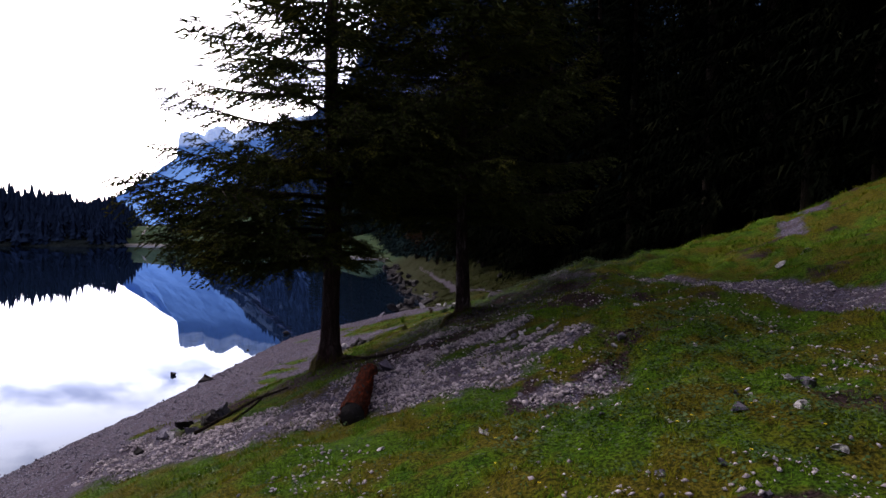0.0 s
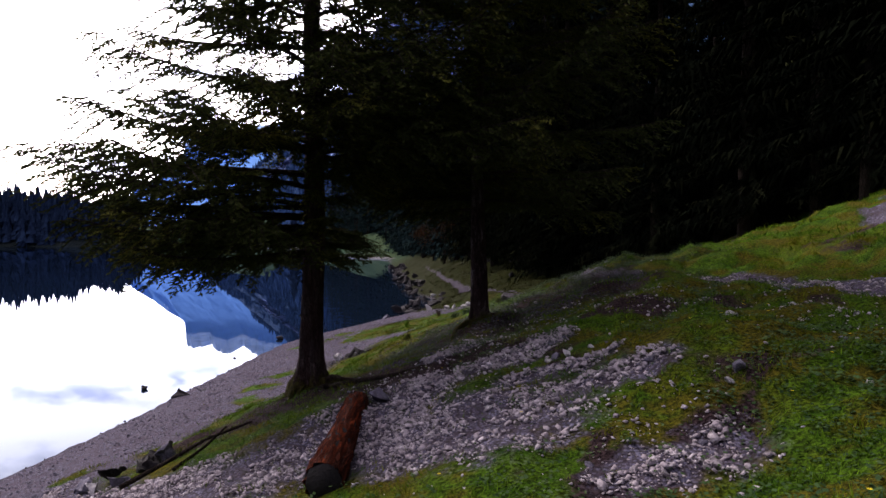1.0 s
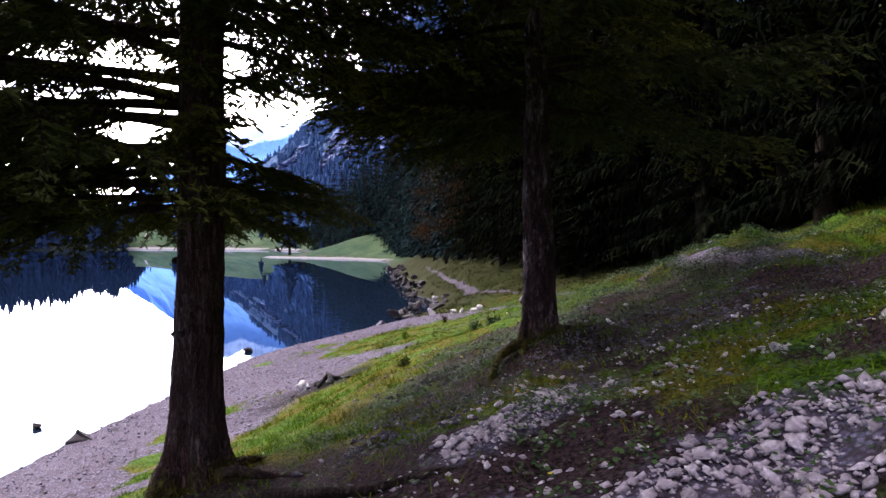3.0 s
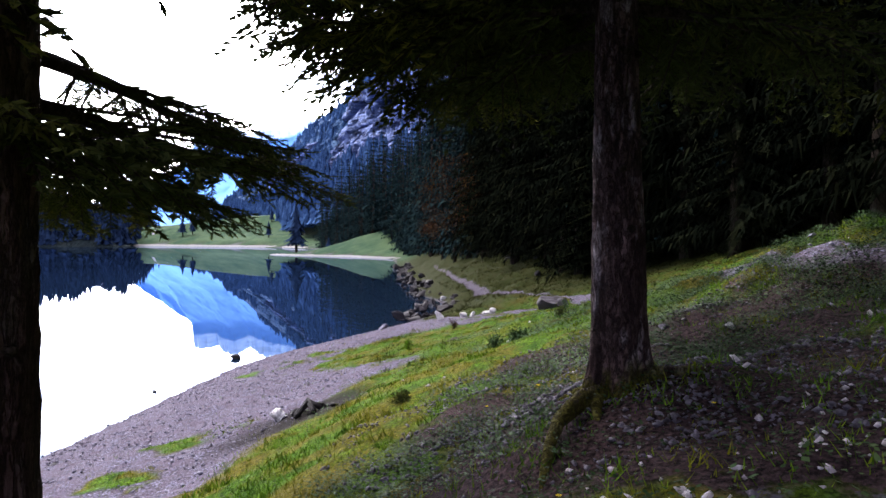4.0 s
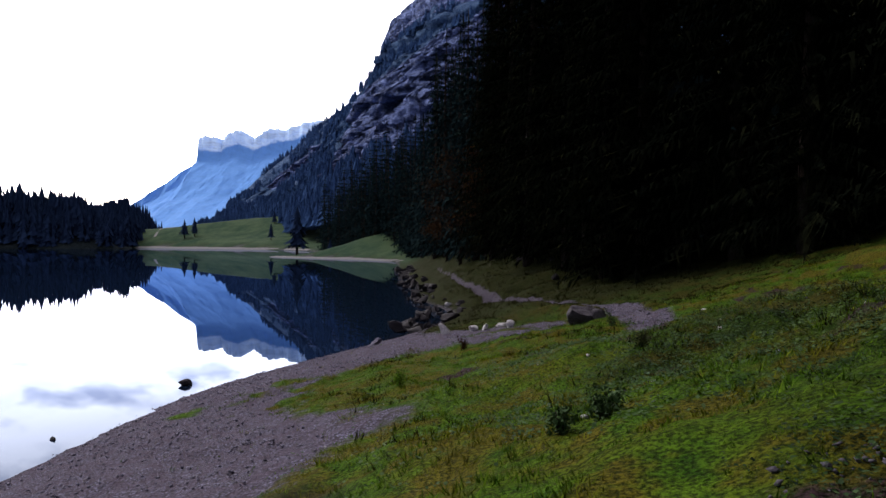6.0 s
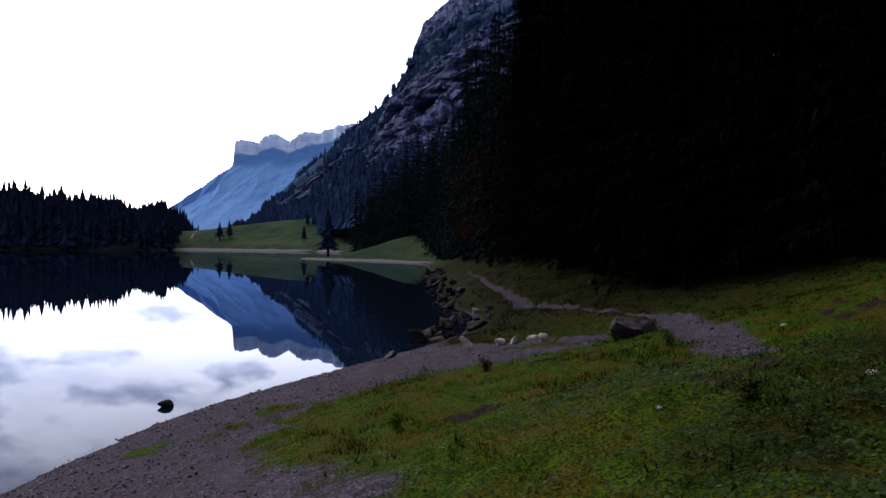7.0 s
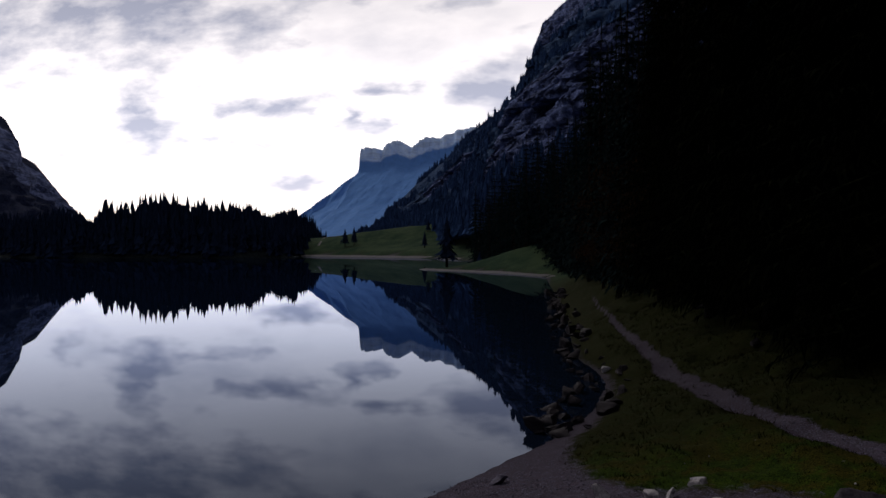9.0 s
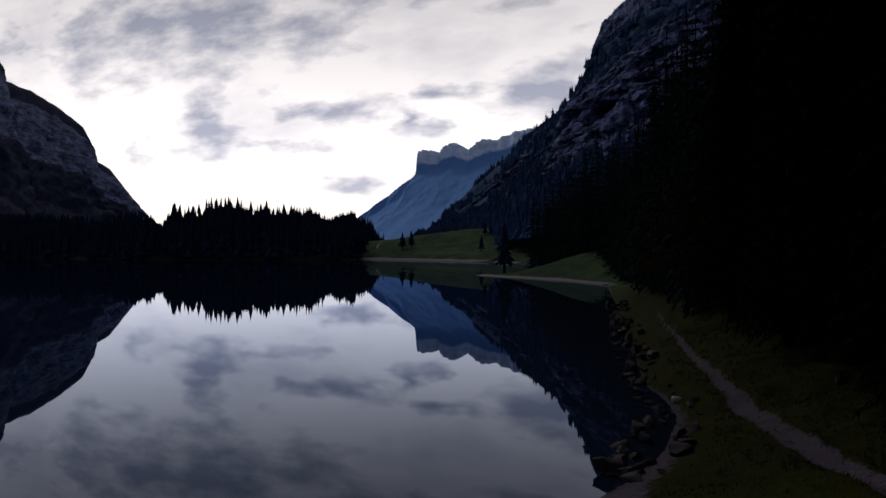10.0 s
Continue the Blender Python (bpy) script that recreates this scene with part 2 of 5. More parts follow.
def leaf_material(name, dark, mid_c, bright, rough=0.8, spec=0.0, moss=None):
    m, nt, b = material(name, rough, 0, spec)
    isl = nt.nodes.new("ShaderNodeNewGeometry").outputs["Random Per Island"]
    big = noise_tex(nt, 0.8, 3, 0.6, place(nt))
    c = mix(nt, isl, dark, mid_c)
    c = mix(nt, math_node(nt, "MULTIPLY", graded(nt, big.outputs[0], [(0.5, 0.0), (0.68, 1.0)]), isl), c, bright)
    if moss:
        patch = noise_tex(nt, 1.7, 4, 0.6, place(nt))
        c = mix(nt, graded(nt, patch.outputs[0], [(0.48, 0.0), (0.59, 0.7)]), c, moss)
    nt.links.new(c, b.inputs["Base Color"])
    return m


def mountain_material(name, veg, rock_a, rock_b, amount, scale, ragged=1.6, relief=1.0, mottle=1.0):
    """Rock faces in bands with forest and turf between them."""
    m, nt, b = material(name, 0.95, 0, 0.1)
    p = place(nt)
    mp = nt.nodes.new("ShaderNodeMapping")
    mp.inputs["Scale"].default_value = (1, 1, 1.3)
    mp.inputs["Rotation"].default_value = (0.25, 0.2, 0)
    nt.links.new(p, mp.inputs[0])
    n1, n2 = noise_tex(nt, scale, 7, 0.62, mp.outputs[0]), noise_tex(nt, scale * 7, 6, 0.7, mp.outputs[0])
    rock = mix(nt, graded(nt, n2.outputs[0], [(0.35, 0.0), (0.65, 1.0)]), rock_a, rock_b)
    st = nt.nodes.new("ShaderNodeMapping")
    st.inputs["Scale"].default_value, st.inputs["Rotation"].default_value = (1, 1, 4), (0.35, 0.3, 0)
    nt.links.new(p, st.inputs[0])
    seam = noise_tex(nt, scale * 2.4, 6, 0.75, st.outputs[0])
    rock = mix(nt, graded(nt, seam.outputs[0], [(0.40, 0.85 * mottle), (0.52, 0.0)]), rock, tuple(0.35 * v for v in rock_a))
    green = mix(nt, n2.outputs[0], tuple((1 - 0.65 * mottle) * v for v in veg), tuple((1 + 0.5 * mottle) * v for v in veg))
    steep = attr(nt, "rock")
    f = math_node(nt, "ADD", steep, math_node(nt, "MULTIPLY", math_node(nt, "SUBTRACT", n1.outputs[0], 0.5), ragged))
    f = graded(nt, f, [(0.5 - amount, 0.0), (0.62 - amount, 1.0)])
    green = mix(nt, graded(nt, attr(nt, "meadow"), [(0.35, 0.0), (0.6, 1.0)]), green, (0.05, 0.10, 0.035))
    nt.links.new(mix(nt, f, green, rock), b.inputs["Base Color"])
    bumped(nt, b, math_node(nt, "ADD", n1.outputs[0], n2.outputs[0]), relief, 6.0)
    return m


def water_material():
    """Still deep water: a blue body under a mirror that grows towards grazing view."""
    m = bpy.data.materials.new("still_lake_water")
    m.use_nodes = True
    nt = m.node_tree
    nt.nodes.clear()
    p = place(nt)
    body, gloss = nt.nodes.new("ShaderNodeBsdfDiffuse"), nt.nodes.new("ShaderNodeBsdfGlossy")
    nt.links.new(mix(nt, noise_tex(nt, 0.02, 3, 0.5, p).outputs[0], (0.003, 0.007, 0.016), (0.005, 0.011, 0.024)), body.inputs["Color"])
    gloss.inputs["Color"].default_value, gloss.inputs["Roughness"].default_value = (0.68, 0.78, 0.98, 1), 0.012
    fr = nt.nodes.new("ShaderNodeFresnel")
    fr.inputs["IOR"].default_value = 1.25
    n = nt.nodes.new("ShaderNodeBump")
    n.inputs["Strength"].default_value, n.inputs["Distance"].default_value = 0.02, 0.004
    nt.links.new(noise_tex(nt, 0.9, 2, 0.5, p).outputs[0], n.inputs["Height"])
    nt.links.new(n.outputs[0], gloss.inputs["Normal"])
    both, out = nt.nodes.new("ShaderNodeMixShader"), nt.nodes.new("ShaderNodeOutputMaterial")
    nt.links.new(fr.outputs[0], both.inputs[0])
    nt.links.new(body.outputs[0], both.inputs[1])
    nt.links.new(gloss.outputs[0], both.inputs[2])
    nt.links.new(both.outputs[0], out.inputs["Surface"])
    return m


GROUND = ground_material()
WATER = water_material()
STONE_WHITE = stone_material("pale_limestone", (0.80, 0.79, 0.79), (0.42, 0.40, 0.42), vary=0.15)
STONE_SCREE = stone_material("scree_limestone", (0.86, 0.81, 0.85), (0.28, 0.240, 0.270), vary=0.42)
STONE_GREY = stone_material("grey_limestone", (0.31, 0.29, 0.39), (0.105, 0.098, 0.138), 0.2)
STONE_SLATE = stone_material("dark_slope_stone", (0.235, 0.213, 0.275), (0.050, 0.044, 0.060))
STONE_DARK = stone_material("dark_shore_rock", (0.052, 0.044, 0.058), (0.012, 0.010, 0.013), 0.12, 3.0)
STONE_BLOCK = stone_material("lichened_boulder", (0.16, 0.140, 0.180), (0.026, 0.022, 0.029), 0.25, 7.0)
CHARRED = stone_material("charred_wood", (0.028, 0.025, 0.027), (0.007, 0.006, 0.007))
BARK = bark_material("spruce_bark", (0.034, 0.020, 0.019), (0.110, 0.068, 0.068), foot_moss=0.8)
BARK_DARK = bark_material("dark_bark", (0.020, 0.014, 0.011), (0.065, 0.048, 0.040), 0.2)
BARK_GREY = bark_material("lichened_spruce_bark", (0.026, 0.016, 0.017), (0.115, 0.074, 0.074), 0.75, (0.24, 0.205, 0.225), (0.54, 0.62), (1, 1, 0.32), 0.9)
ROT = bark_material("red_rotten_wood", (0.030, 0.007, 0.005), (0.32, 0.058, 0.016), 0.5, (0.05, 0.022, 0.016), (0.45, 0.6), (1, 0.12, 1))
NEEDLE = leaf_material("spruce_needles", (0.022, 0.032, 0.012), (0.075, 0.088, 0.028), (0.190, 0.175, 0.030))
# near black: the deep shade of the wood is put into the needle colour
NEEDLE_DARK = leaf_material("shade_black_forest_needles", (0.0022, 0.003, 0.0022), (0.005, 0.0068, 0.004), (0.012, 0.013, 0.006))
# conifers across the lake: blue of the hazy distance mixed into the needles
NEEDLE_FAR = leaf_material("haze_blue_distant_conifers", (0.008, 0.015, 0.036), (0.018, 0.034, 0.075), (0.026, 0.046, 0.090))
# shade painted in here too, with some haze blue for trees farther back
NEEDLE_MID = leaf_material("shaded_hazy_wood_needles", (0.005, 0.011, 0.013), (0.013, 0.026, 0.028), (0.022, 0.036, 0.030))
AUTUMN = leaf_material("autumn_leaves", (0.024, 0.012, 0.007), (0.055, 0.026, 0.011), (0.085, 0.048, 0.014))
GRASS = leaf_material("grass_blades", (0.030, 0.078, 0.006), (0.096, 0.186, 0.012), (0.165, 0.205, 0.012), moss=(0.150, 0.128, 0.011))
# brownish grass, its colour lowered further to hold the shade near the wood
GRASS_DIM = leaf_material("dimmed_brown_grass", (0.008, 0.010, 0.003), (0.021, 0.022, 0.006), (0.038, 0.030, 0.010))
HERB = leaf_material("broad_herb_leaves", (0.012, 0.034, 0.010), (0.042, 0.084, 0.022), (0.095, 0.135, 0.050), 0.65, 0.1)
HERB_DARK = leaf_material("dark_herb_leaves", (0.004, 0.012, 0.004), (0.020, 0.048, 0.012), (0.068, 0.110, 0.042), 0.65, 0.08)
PETAL = leaf_material("yellow_petals", (0.55, 0.42, 0.02), (0.7, 0.55, 0.03), (0.7, 0.6, 0.05))
# rock and woods shifted to blue in colour, in place of haze over the slope
ROCKFACE = mountain_material("haze_blue_wooded_cliff", (0.042, 0.092, 0.195), (0.025, 0.043, 0.115), (0.22, 0.30, 0.60), 0.0, 0.022, ragged=0.7)
# pale blue stands in for haze; the limestone itself is grey
ROCKFAR = mountain_material("haze_blue_limestone_range", (0.11, 0.27, 0.60), (0.42, 0.62, 0.94), (0.62, 0.80, 1.0), 0.0, 0.006, 0.9, 0.12, 0.4)
SHORE_GRAVEL = stone_material("dim_shore_gravel", (0.22, 0.21, 0.22), (0.10, 0.095, 0.10))
# slope trees carry the same painted haze blue
NEEDLE_SLOPE = leaf_material("haze_blue_mountain_conifers", (0.018, 0.042, 0.100), (0.042, 0.088, 0.200), (0.070, 0.130, 0.260))
# dark cliffs tinted blue for the hazy air across the lake
ROCKLEFT = mountain_material("haze_blue_cliff_across_lake", (0.012, 0.019, 0.050), (0.030, 0.045, 0.105), (0.16, 0.20, 0.36), -0.12, 0.012)
HILL = mountain_material("wooded_hill", (0.018, 0.028, 0.030), (0.10, 0.10, 0.10), (0.2, 0.2, 0.2), -0.5, 0.03)


# ---- builders ----
def mesh_tris(name, tris, mat):
    """A mesh of loose triangles, (n, 3, 3)."""
    tris = np.asarray(tris, np.float32).reshape(-1, 3)
    n = len(tris) // 3
    me = bpy.data.meshes.new(name)
    me.vertices.add(n * 3)
    me.vertices.foreach_set("co", tris.ravel())
    me.loops.add(n * 3)
    me.loops.foreach_set("vertex_index", np.arange(n * 3, dtype=np.int32))
    me.polygons.add(n)
    me.polygons.foreach_set("loop_start", np.arange(0, n * 3, 3, dtype=np.int32))
    me.polygons.foreach_set("loop_total", np.full(n, 3, np.int32))
    me.materials.append(mat)
    me.update(calc_edges=True)
    return me


def mesh_shared(name, verts, tris, mat, smooth=False):
    """A mesh from arrays of vertices (n, 3) and triangles (m, 3)."""
    verts, tris = np.asarray(verts, np.float32), np.asarray(tris, np.int32)
    me = bpy.data.meshes.new(name)
    me.vertices.add(len(verts))
    me.vertices.foreach_set("co", verts.ravel())
    me.loops.add(tris.size)
    me.loops.foreach_set("vertex_index", tris.ravel())
    me.polygons.add(len(tris))
    me.polygons.foreach_set("loop_start", np.arange(0, tris.size, 3, dtype=np.int32))
    me.polygons.foreach_set("loop_total", np.full(len(tris), 3, np.int32))
    if smooth:
        me.polygons.foreach_set("use_smooth", np.ones(len(tris), bool))
    me.materials.append(mat)
    me.update(calc_edges=True)
    return me


def part(name, me, parent, label=""):
    ob = new(name, me)
    ob.parent = parent
    return tagged(ob, label)


def thing(name, x, y, z, label, category, group="", turn=0.0):
    ob = new(name)
    ob.empty_display_size = 0.2
    ob.matrix_world = pose(x, y, z, 0, 0, turn)
    return tagged(ob, label, category, group)


def tube(points, radii, sides=7, wobble=0.0, rng=None):
    """Vertices and triangles of a tapered tube along points."""
    pts, radii = np.asarray(points, float), np.asarray(radii, float)
    d = np.gradient(pts, axis=0)
    d /= np.linalg.norm(d, axis=1, keepdims=True) + 1e-9
    ref = np.where(np.abs(d[:, 2:3]) > 0.8, np.array([[1.0, 0, 0]]), np.array([[0, 0, 1.0]]))
    a = np.cross(d, ref)
    a /= np.linalg.norm(a, axis=1, keepdims=True) + 1e-9
    b = np.cross(d, a)
    ang = np.arange(sides) * 2 * np.pi / sides
    r = radii[:, None] * np.ones(sides)
    if wobble:
        r = r * (1 + wobble * (rng.random(r.shape) - 0.5))
    v = pts[:, None] + r[..., None] * (np.cos(ang)[None, :, None] * a[:, None] + np.sin(ang)[None, :, None] * b[:, None])
    n = len(pts)
    i = np.arange(n - 1)[:, None] * sides
    j, k = np.arange(sides)[None], (np.arange(sides)[None] + 1) % sides
    q = np.stack([i + j, i + k, i + sides + k, i + sides + j], -1).reshape(-1, 4)
    t = np.concatenate([q[:, [0, 1, 2]], q[:, [0, 2, 3]]])
    caps = [[0, c + 1, c] for c in range(1, sides - 1)] + [[(n - 1) * sides, (n - 1) * sides + c, (n - 1) * sides + c + 1] for c in range(1, sides - 1)]
    return v.reshape(-1, 3), np.concatenate([t, np.array(caps)])


class Pile:
    """Collects vertices and triangles into one mesh."""
    def __init__(self):
        self.v, self.t, self.n = [], [], 0

    def add(self, v, t):
        self.v.append(v), self.t.append(np.asarray(t) + self.n)
        self.n += len(v)

    def mesh(self, name, mat, smooth=False):
        return mesh_shared(name, np.concatenate(self.v), np.concatenate(self.t), mat, smooth)


def rock_arrays(rng, size=(1, 1, 1), detail=2, sharp=0.35):
    """A broken stone: an icosphere cut by flat planes."""
    bm = bmesh.new()
    bmesh.ops.create_icosphere(bm, subdivisions=detail, radius=1)
    v = np.array([q.co[:] for q in bm.verts])
    t = np.array([[q.index for q in f.verts] for f in bm.faces])
    bm.free()
    for _ in range(13):
        n = rng.normal(size=3)
        n /= np.linalg.norm(n)
        d = v @ n
        lim = 1 - sharp * (0.6 + 0.8 * rng.random())
        v = v - np.maximum(d - lim, 0)[:, None] * n
    v = v + 0.022 * np.sin(v[:, [1, 2, 0]] * (4 + 3 * rng.random(3)) + 6 * rng.random(3)) + 0.03 * np.sin(v[:, [2, 0, 1]] * 11 + 6 * rng.random(3))
    v += rng.normal(size=v.shape) * 0.015
    v /= np.abs(v).max(0)
    return v * np.asarray(size) * 0.5, t


# ---- lie of the land ----
SHORE_Y = np.array([-60, 0, 11.7, 18, 24, 28, 30, 32, 34, 36, 38, 41, 45, 47.5, 50, 55, 66, 88, 108, 132, 145, 155, 164.5, 170, 190, 230, 290, 320, 350, 380, 420])
SHORE_X = np.array([-11, -8.4, -7.7, -7.2, -6.95, -6.7, -6.05, -5.3, -4.4, -3.55, -2.7, -2.0, -1.75, -2.2, -3.1, -3.8, -5.0, -8.0, -11, -14.5, -24, -36, -48, -44, -36, -45, -72, -90, -140, -195, -330])
# height above the lake, by metres inland (columns) and by stations along the shore (rows)
IN_S = np.array([-40, -6, 0, 2, 4, 6, 8, 10, 12.5, 16, 20, 30, 60, 150, 400])
ST_Y = np.array([5, 12, 17, 21, 26, 31, 40, 52, 90, 135, 165, 200, 300, 400])
ST_Z = np.array([
    [-9, -1.5, 0, 0.50, 1.10, 1.75, 2.30, 2.82, 3.15, 4.3, 5.9, 11, 27, 80, 240],
    [-9, -1.5, 0, 0.55, 1.22, 1.98, 2.60, 3.30, 3.38, 4.6, 6.1, 11, 27, 80, 240],
    [-9, -1.5, 0, 0.48, 1.00, 1.98, 2.55, 3.36, 3.75, 4.9, 6.3, 11, 27, 80, 240],
    [-9, -1.5, 0, 0.42, 0.92, 1.50, 2.15, 2.65, 3.10, 4.2, 5.7, 10, 26, 80, 240],
    [-9, -1.5, 0, 0.40, 0.80, 1.15, 1.50, 1.85, 2.35, 3.5, 5.0, 9.5, 26, 80, 240],
    [-9, -1.5, 0, 0.38, 0.80, 1.03, 1.35, 1.75, 2.50, 3.7, 5.2, 10, 27, 80, 240],
    [-9, -1.6, 0, 0.65, 1.20, 1.60, 2.00, 2.60, 3.40, 4.9, 6.6, 12, 30, 85, 240],
    [-9, -2.0, 0, 0.95, 1.80, 2.60, 3.40, 4.30, 5.60, 7.6, 10, 17, 38, 95, 240],
    [-9, -2.0, 0, 0.90, 2.00, 3.10, 4.20, 5.50, 7.00, 9.0, 12, 19, 40, 95, 240],
    [-9, -2.0, 0, 0.40, 0.80, 1.20, 1.70, 2.30, 3.10, 4.3, 6, 10, 24, 75, 220],
    [-9, -2.0, 0, 0.25, 0.45, 0.65, 0.90, 1.30, 2.00, 3.0, 4.4, 6.8, 12, 55, 200],
    [-9, -2.0, 0, 0.50, 1.00, 1.40, 1.80, 2.10, 2.60, 3.2, 4.0, 5.5, 9, 36, 160],
    [-9, -2.0, 0, 0.50, 0.90, 1.30, 1.80, 2.20, 2.70, 3.2, 3.7, 4.6, 8, 19, 70],
    [-9, -2.0, 0, 0.50, 0.90, 1.30, 1.80, 2.20, 2.60, 3.0, 3.4, 4.2, 6.5, 14, 42]], float)


def shore_x(y):
    return np.interp(y, SHORE_Y, SHORE_X)


def lay(x, y):
    """Height of the smooth land at x, y (arrays)."""
    x, y = np.asarray(x, float), np.asarray(y, float)
    s = x - shore_x(y)
    cols = np.stack([np.interp(s, IN_S, row) for row in ST_Z])
    i = np.clip(np.searchsorted(ST_Y, y) - 1, 0, len(ST_Y) - 2)
    f = np.clip((y - ST_Y[i]) / (ST_Y[i + 1] - ST_Y[i]), 0, 1)
    f = f * f * (3 - 2 * f)
    flat = cols.reshape(len(ST_Y), -1)
    k = np.arange(flat.shape[1]).reshape(s.shape)
    return flat[i, k] * (1 - f) + flat[i + 1, k] * f


def vnoise(x, y, seed=0):
    """Smooth value noise in 0..1 over arrays."""
    xi, yi = np.floor(x).astype(np.int64), np.floor(y).astype(np.int64)
    fx, fy = x - xi, y - yi
    fx, fy = fx * fx * (3 - 2 * fx), fy * fy * (3 - 2 * fy)
    def h(a, b):
        n = (a * 374761393 + b * 668265263 + seed * 69069) & 0x7FFFFFFF
        n = ((n ^ (n >> 13)) * 1274126177) & 0x7FFFFFFF
        return ((n ^ (n >> 16)) & 0xFFFF) / 65535.0
    return (h(xi, yi) * (1 - fx) + h(xi + 1, yi) * fx) * (1 - fy) + (h(xi, yi + 1) * (1 - fx) + h(xi + 1, yi + 1) * fx) * fy


def fbm(x, y, octaves=4, seed=0, gain=0.5):
    out, amp, tot = 0, 1.0, 0.0
    for k in range(octaves):
        out = out + amp * vnoise(x * 2 ** k + 17.3 * k, y * 2 ** k - 9.1 * k, seed + k)
        tot += amp
        amp *= gain
    return out / tot


def strokes(x, y, rows):
    """1 inside any of the strokes (x0, y0, x1, y1, radius), fading over their rims."""
    best = np.zeros(np.shape(x))
    for x0, y0, x1, y1, r in rows:
        dx, dy = x1 - x0, y1 - y0
        q = np.clip(((x - x0) * dx + (y - y0) * dy) / (dx * dx + dy * dy + 1e-9), 0, 1)
        d = np.hypot(x - x0 - q * dx, y - y0 - q * dy)
        best = np.maximum(best, np.clip(1.0 - 0.5 * (d / r) ** 2, 0, 1))
    return best


TRAIL = [(8.0, 2.5, 5.1, 8.6, 0.46), (5.1, 8.6, 4.4, 11.2, 0.46), (4.4, 11.2, 3.8, 13.8, 0.44), (3.8, 13.8, 2.7, 14.9, 0.38), (2.7, 14.9, 2.35, 16.0, 0.32), (2.35, 16.0, 2.32, 17.5, 0.28), (2.32, 17.5, 2.6, 19.0, 0.14),
         (3.9, 24.0, 2.7, 25.0, 0.30), (2.7, 25.0, 2.6, 26.2, 0.55), (2.6, 26.2, 3.1, 29.6, 0.52), (3.1, 29.6, 3.4, 32.8, 0.48), (3.4, 32.8, 2.4, 34.8, 0.40), (2.4, 34.8, 1.4, 37.3, 0.38), (1.4, 37.3, 0.95, 40.1, 0.38),
         (0.95, 40.1, 0.1, 45.6, 0.34), (0.1, 45.6, -0.9, 51.0, 0.24), (-0.9, 51.0, -2.0, 58.0, 0.17), (-2.0, 58.0, -3.8, 74.0, 0.1)]
SCREE = [(-5.0, 10.3, -2.6, 9.3, 1.0), (-2.2, 9.4, -0.7, 10.3, 0.8), (-1.3, 9.7, 0.2, 8.4, 0.75), (0.0, 9.2, 1.3, 8.65, 0.36), (0.2, 10.4, 0.8, 10.65, 0.38), (0.4, 9.7, 1.1, 9.4, 0.28),
         (0.9, 7.3, 1.45, 7.4, 0.35), (-0.4, 11.6, 0.3, 12.2, 0.3), (-3.6, 20.4, -2.0, 21.4, 0.75), (-4.6, 23.6, -2.6, 22.4, 0.7),
         (-2.6, 31.4, 0.8, 31.2, 1.0), (-1.8, 29.2, 0.6, 29.2, 0.9), (-3.2, 28.0, -2.0, 30.0, 0.6), (7.0, 14.6, 7.6, 16.0, 0.3), (8.6, 16.8, 9.2, 18.0, 0.35)]
TURF_ON_BEACH = [(-4.5, 16.6, -3.9, 15.4, 0.3), (-5.6, 25.6, -4.9, 26.2, 0.45), (-4.2, 24.9, -3.3, 25.0, 0.45), (-4.6, 17.6, -4.2, 17.3, 0.35), (-5.2, 11.9, -4.0, 12.6, 0.3), (-4.9, 18.9, -3.7, 18.9, 0.38), (-4.3, 27.2, -3.6, 26.4, 0.4)]
BARE_SOIL = [(-1.7, 12.0, 0.0, 10.9, 0.75), (-0.1, 27.4, 0.2, 27.35, 0.2), (0.7, 27.3, 1.0, 27.2, 0.18), (-0.6, 13.3, 0.3, 13.9, 0.55), (-0.5, 14.6, 0.9, 14.2, 0.5), (0.2, 16.0, 0.9, 15.4, 0.6), (0.8, 14.2, 2.4, 15.4, 0.6),
             (0.5, 13.0, 2.4, 13.4, 0.55), (1.4, 11.4, 2.6, 10.6, 0.35), (-1.2, 24.0, -0.7, 23.9, 0.16), (0.1, 23.7, 0.4, 23.6, 0.16), (0.6, 29.6, 1.2, 29.5, 0.3), (-3.6, 11.6, -2.6, 12.0, 0.6)]
HERB_BANK = [(1.9, 15.2, 2.9, 17.5, 1.6), (2.4, 17.5, 3.0, 21.5, 1.5), (0.9, 20.4, 2.2, 20.8, 0.6)]
BEACH_Y = [0, 8, 9.5, 11.5, 14, 16, 18, 20, 21.5, 22.5, 24, 27, 28.5, 30, 31.5, 33, 35, 37, 45, 60, 100, 135, 165, 200, 290]
BEACH_W = [2.2, 2.4, 3.3, 3.5, 3.7, 4.4, 4.6, 4.9, 5.1, 4.4, 3.5, 3.3, 4.2, 5.2, 5.0, 3.2, 1.7, 0.8, 0.2, -0.3, -0.4, 1.2, 3.4, 2.0, 4.0]


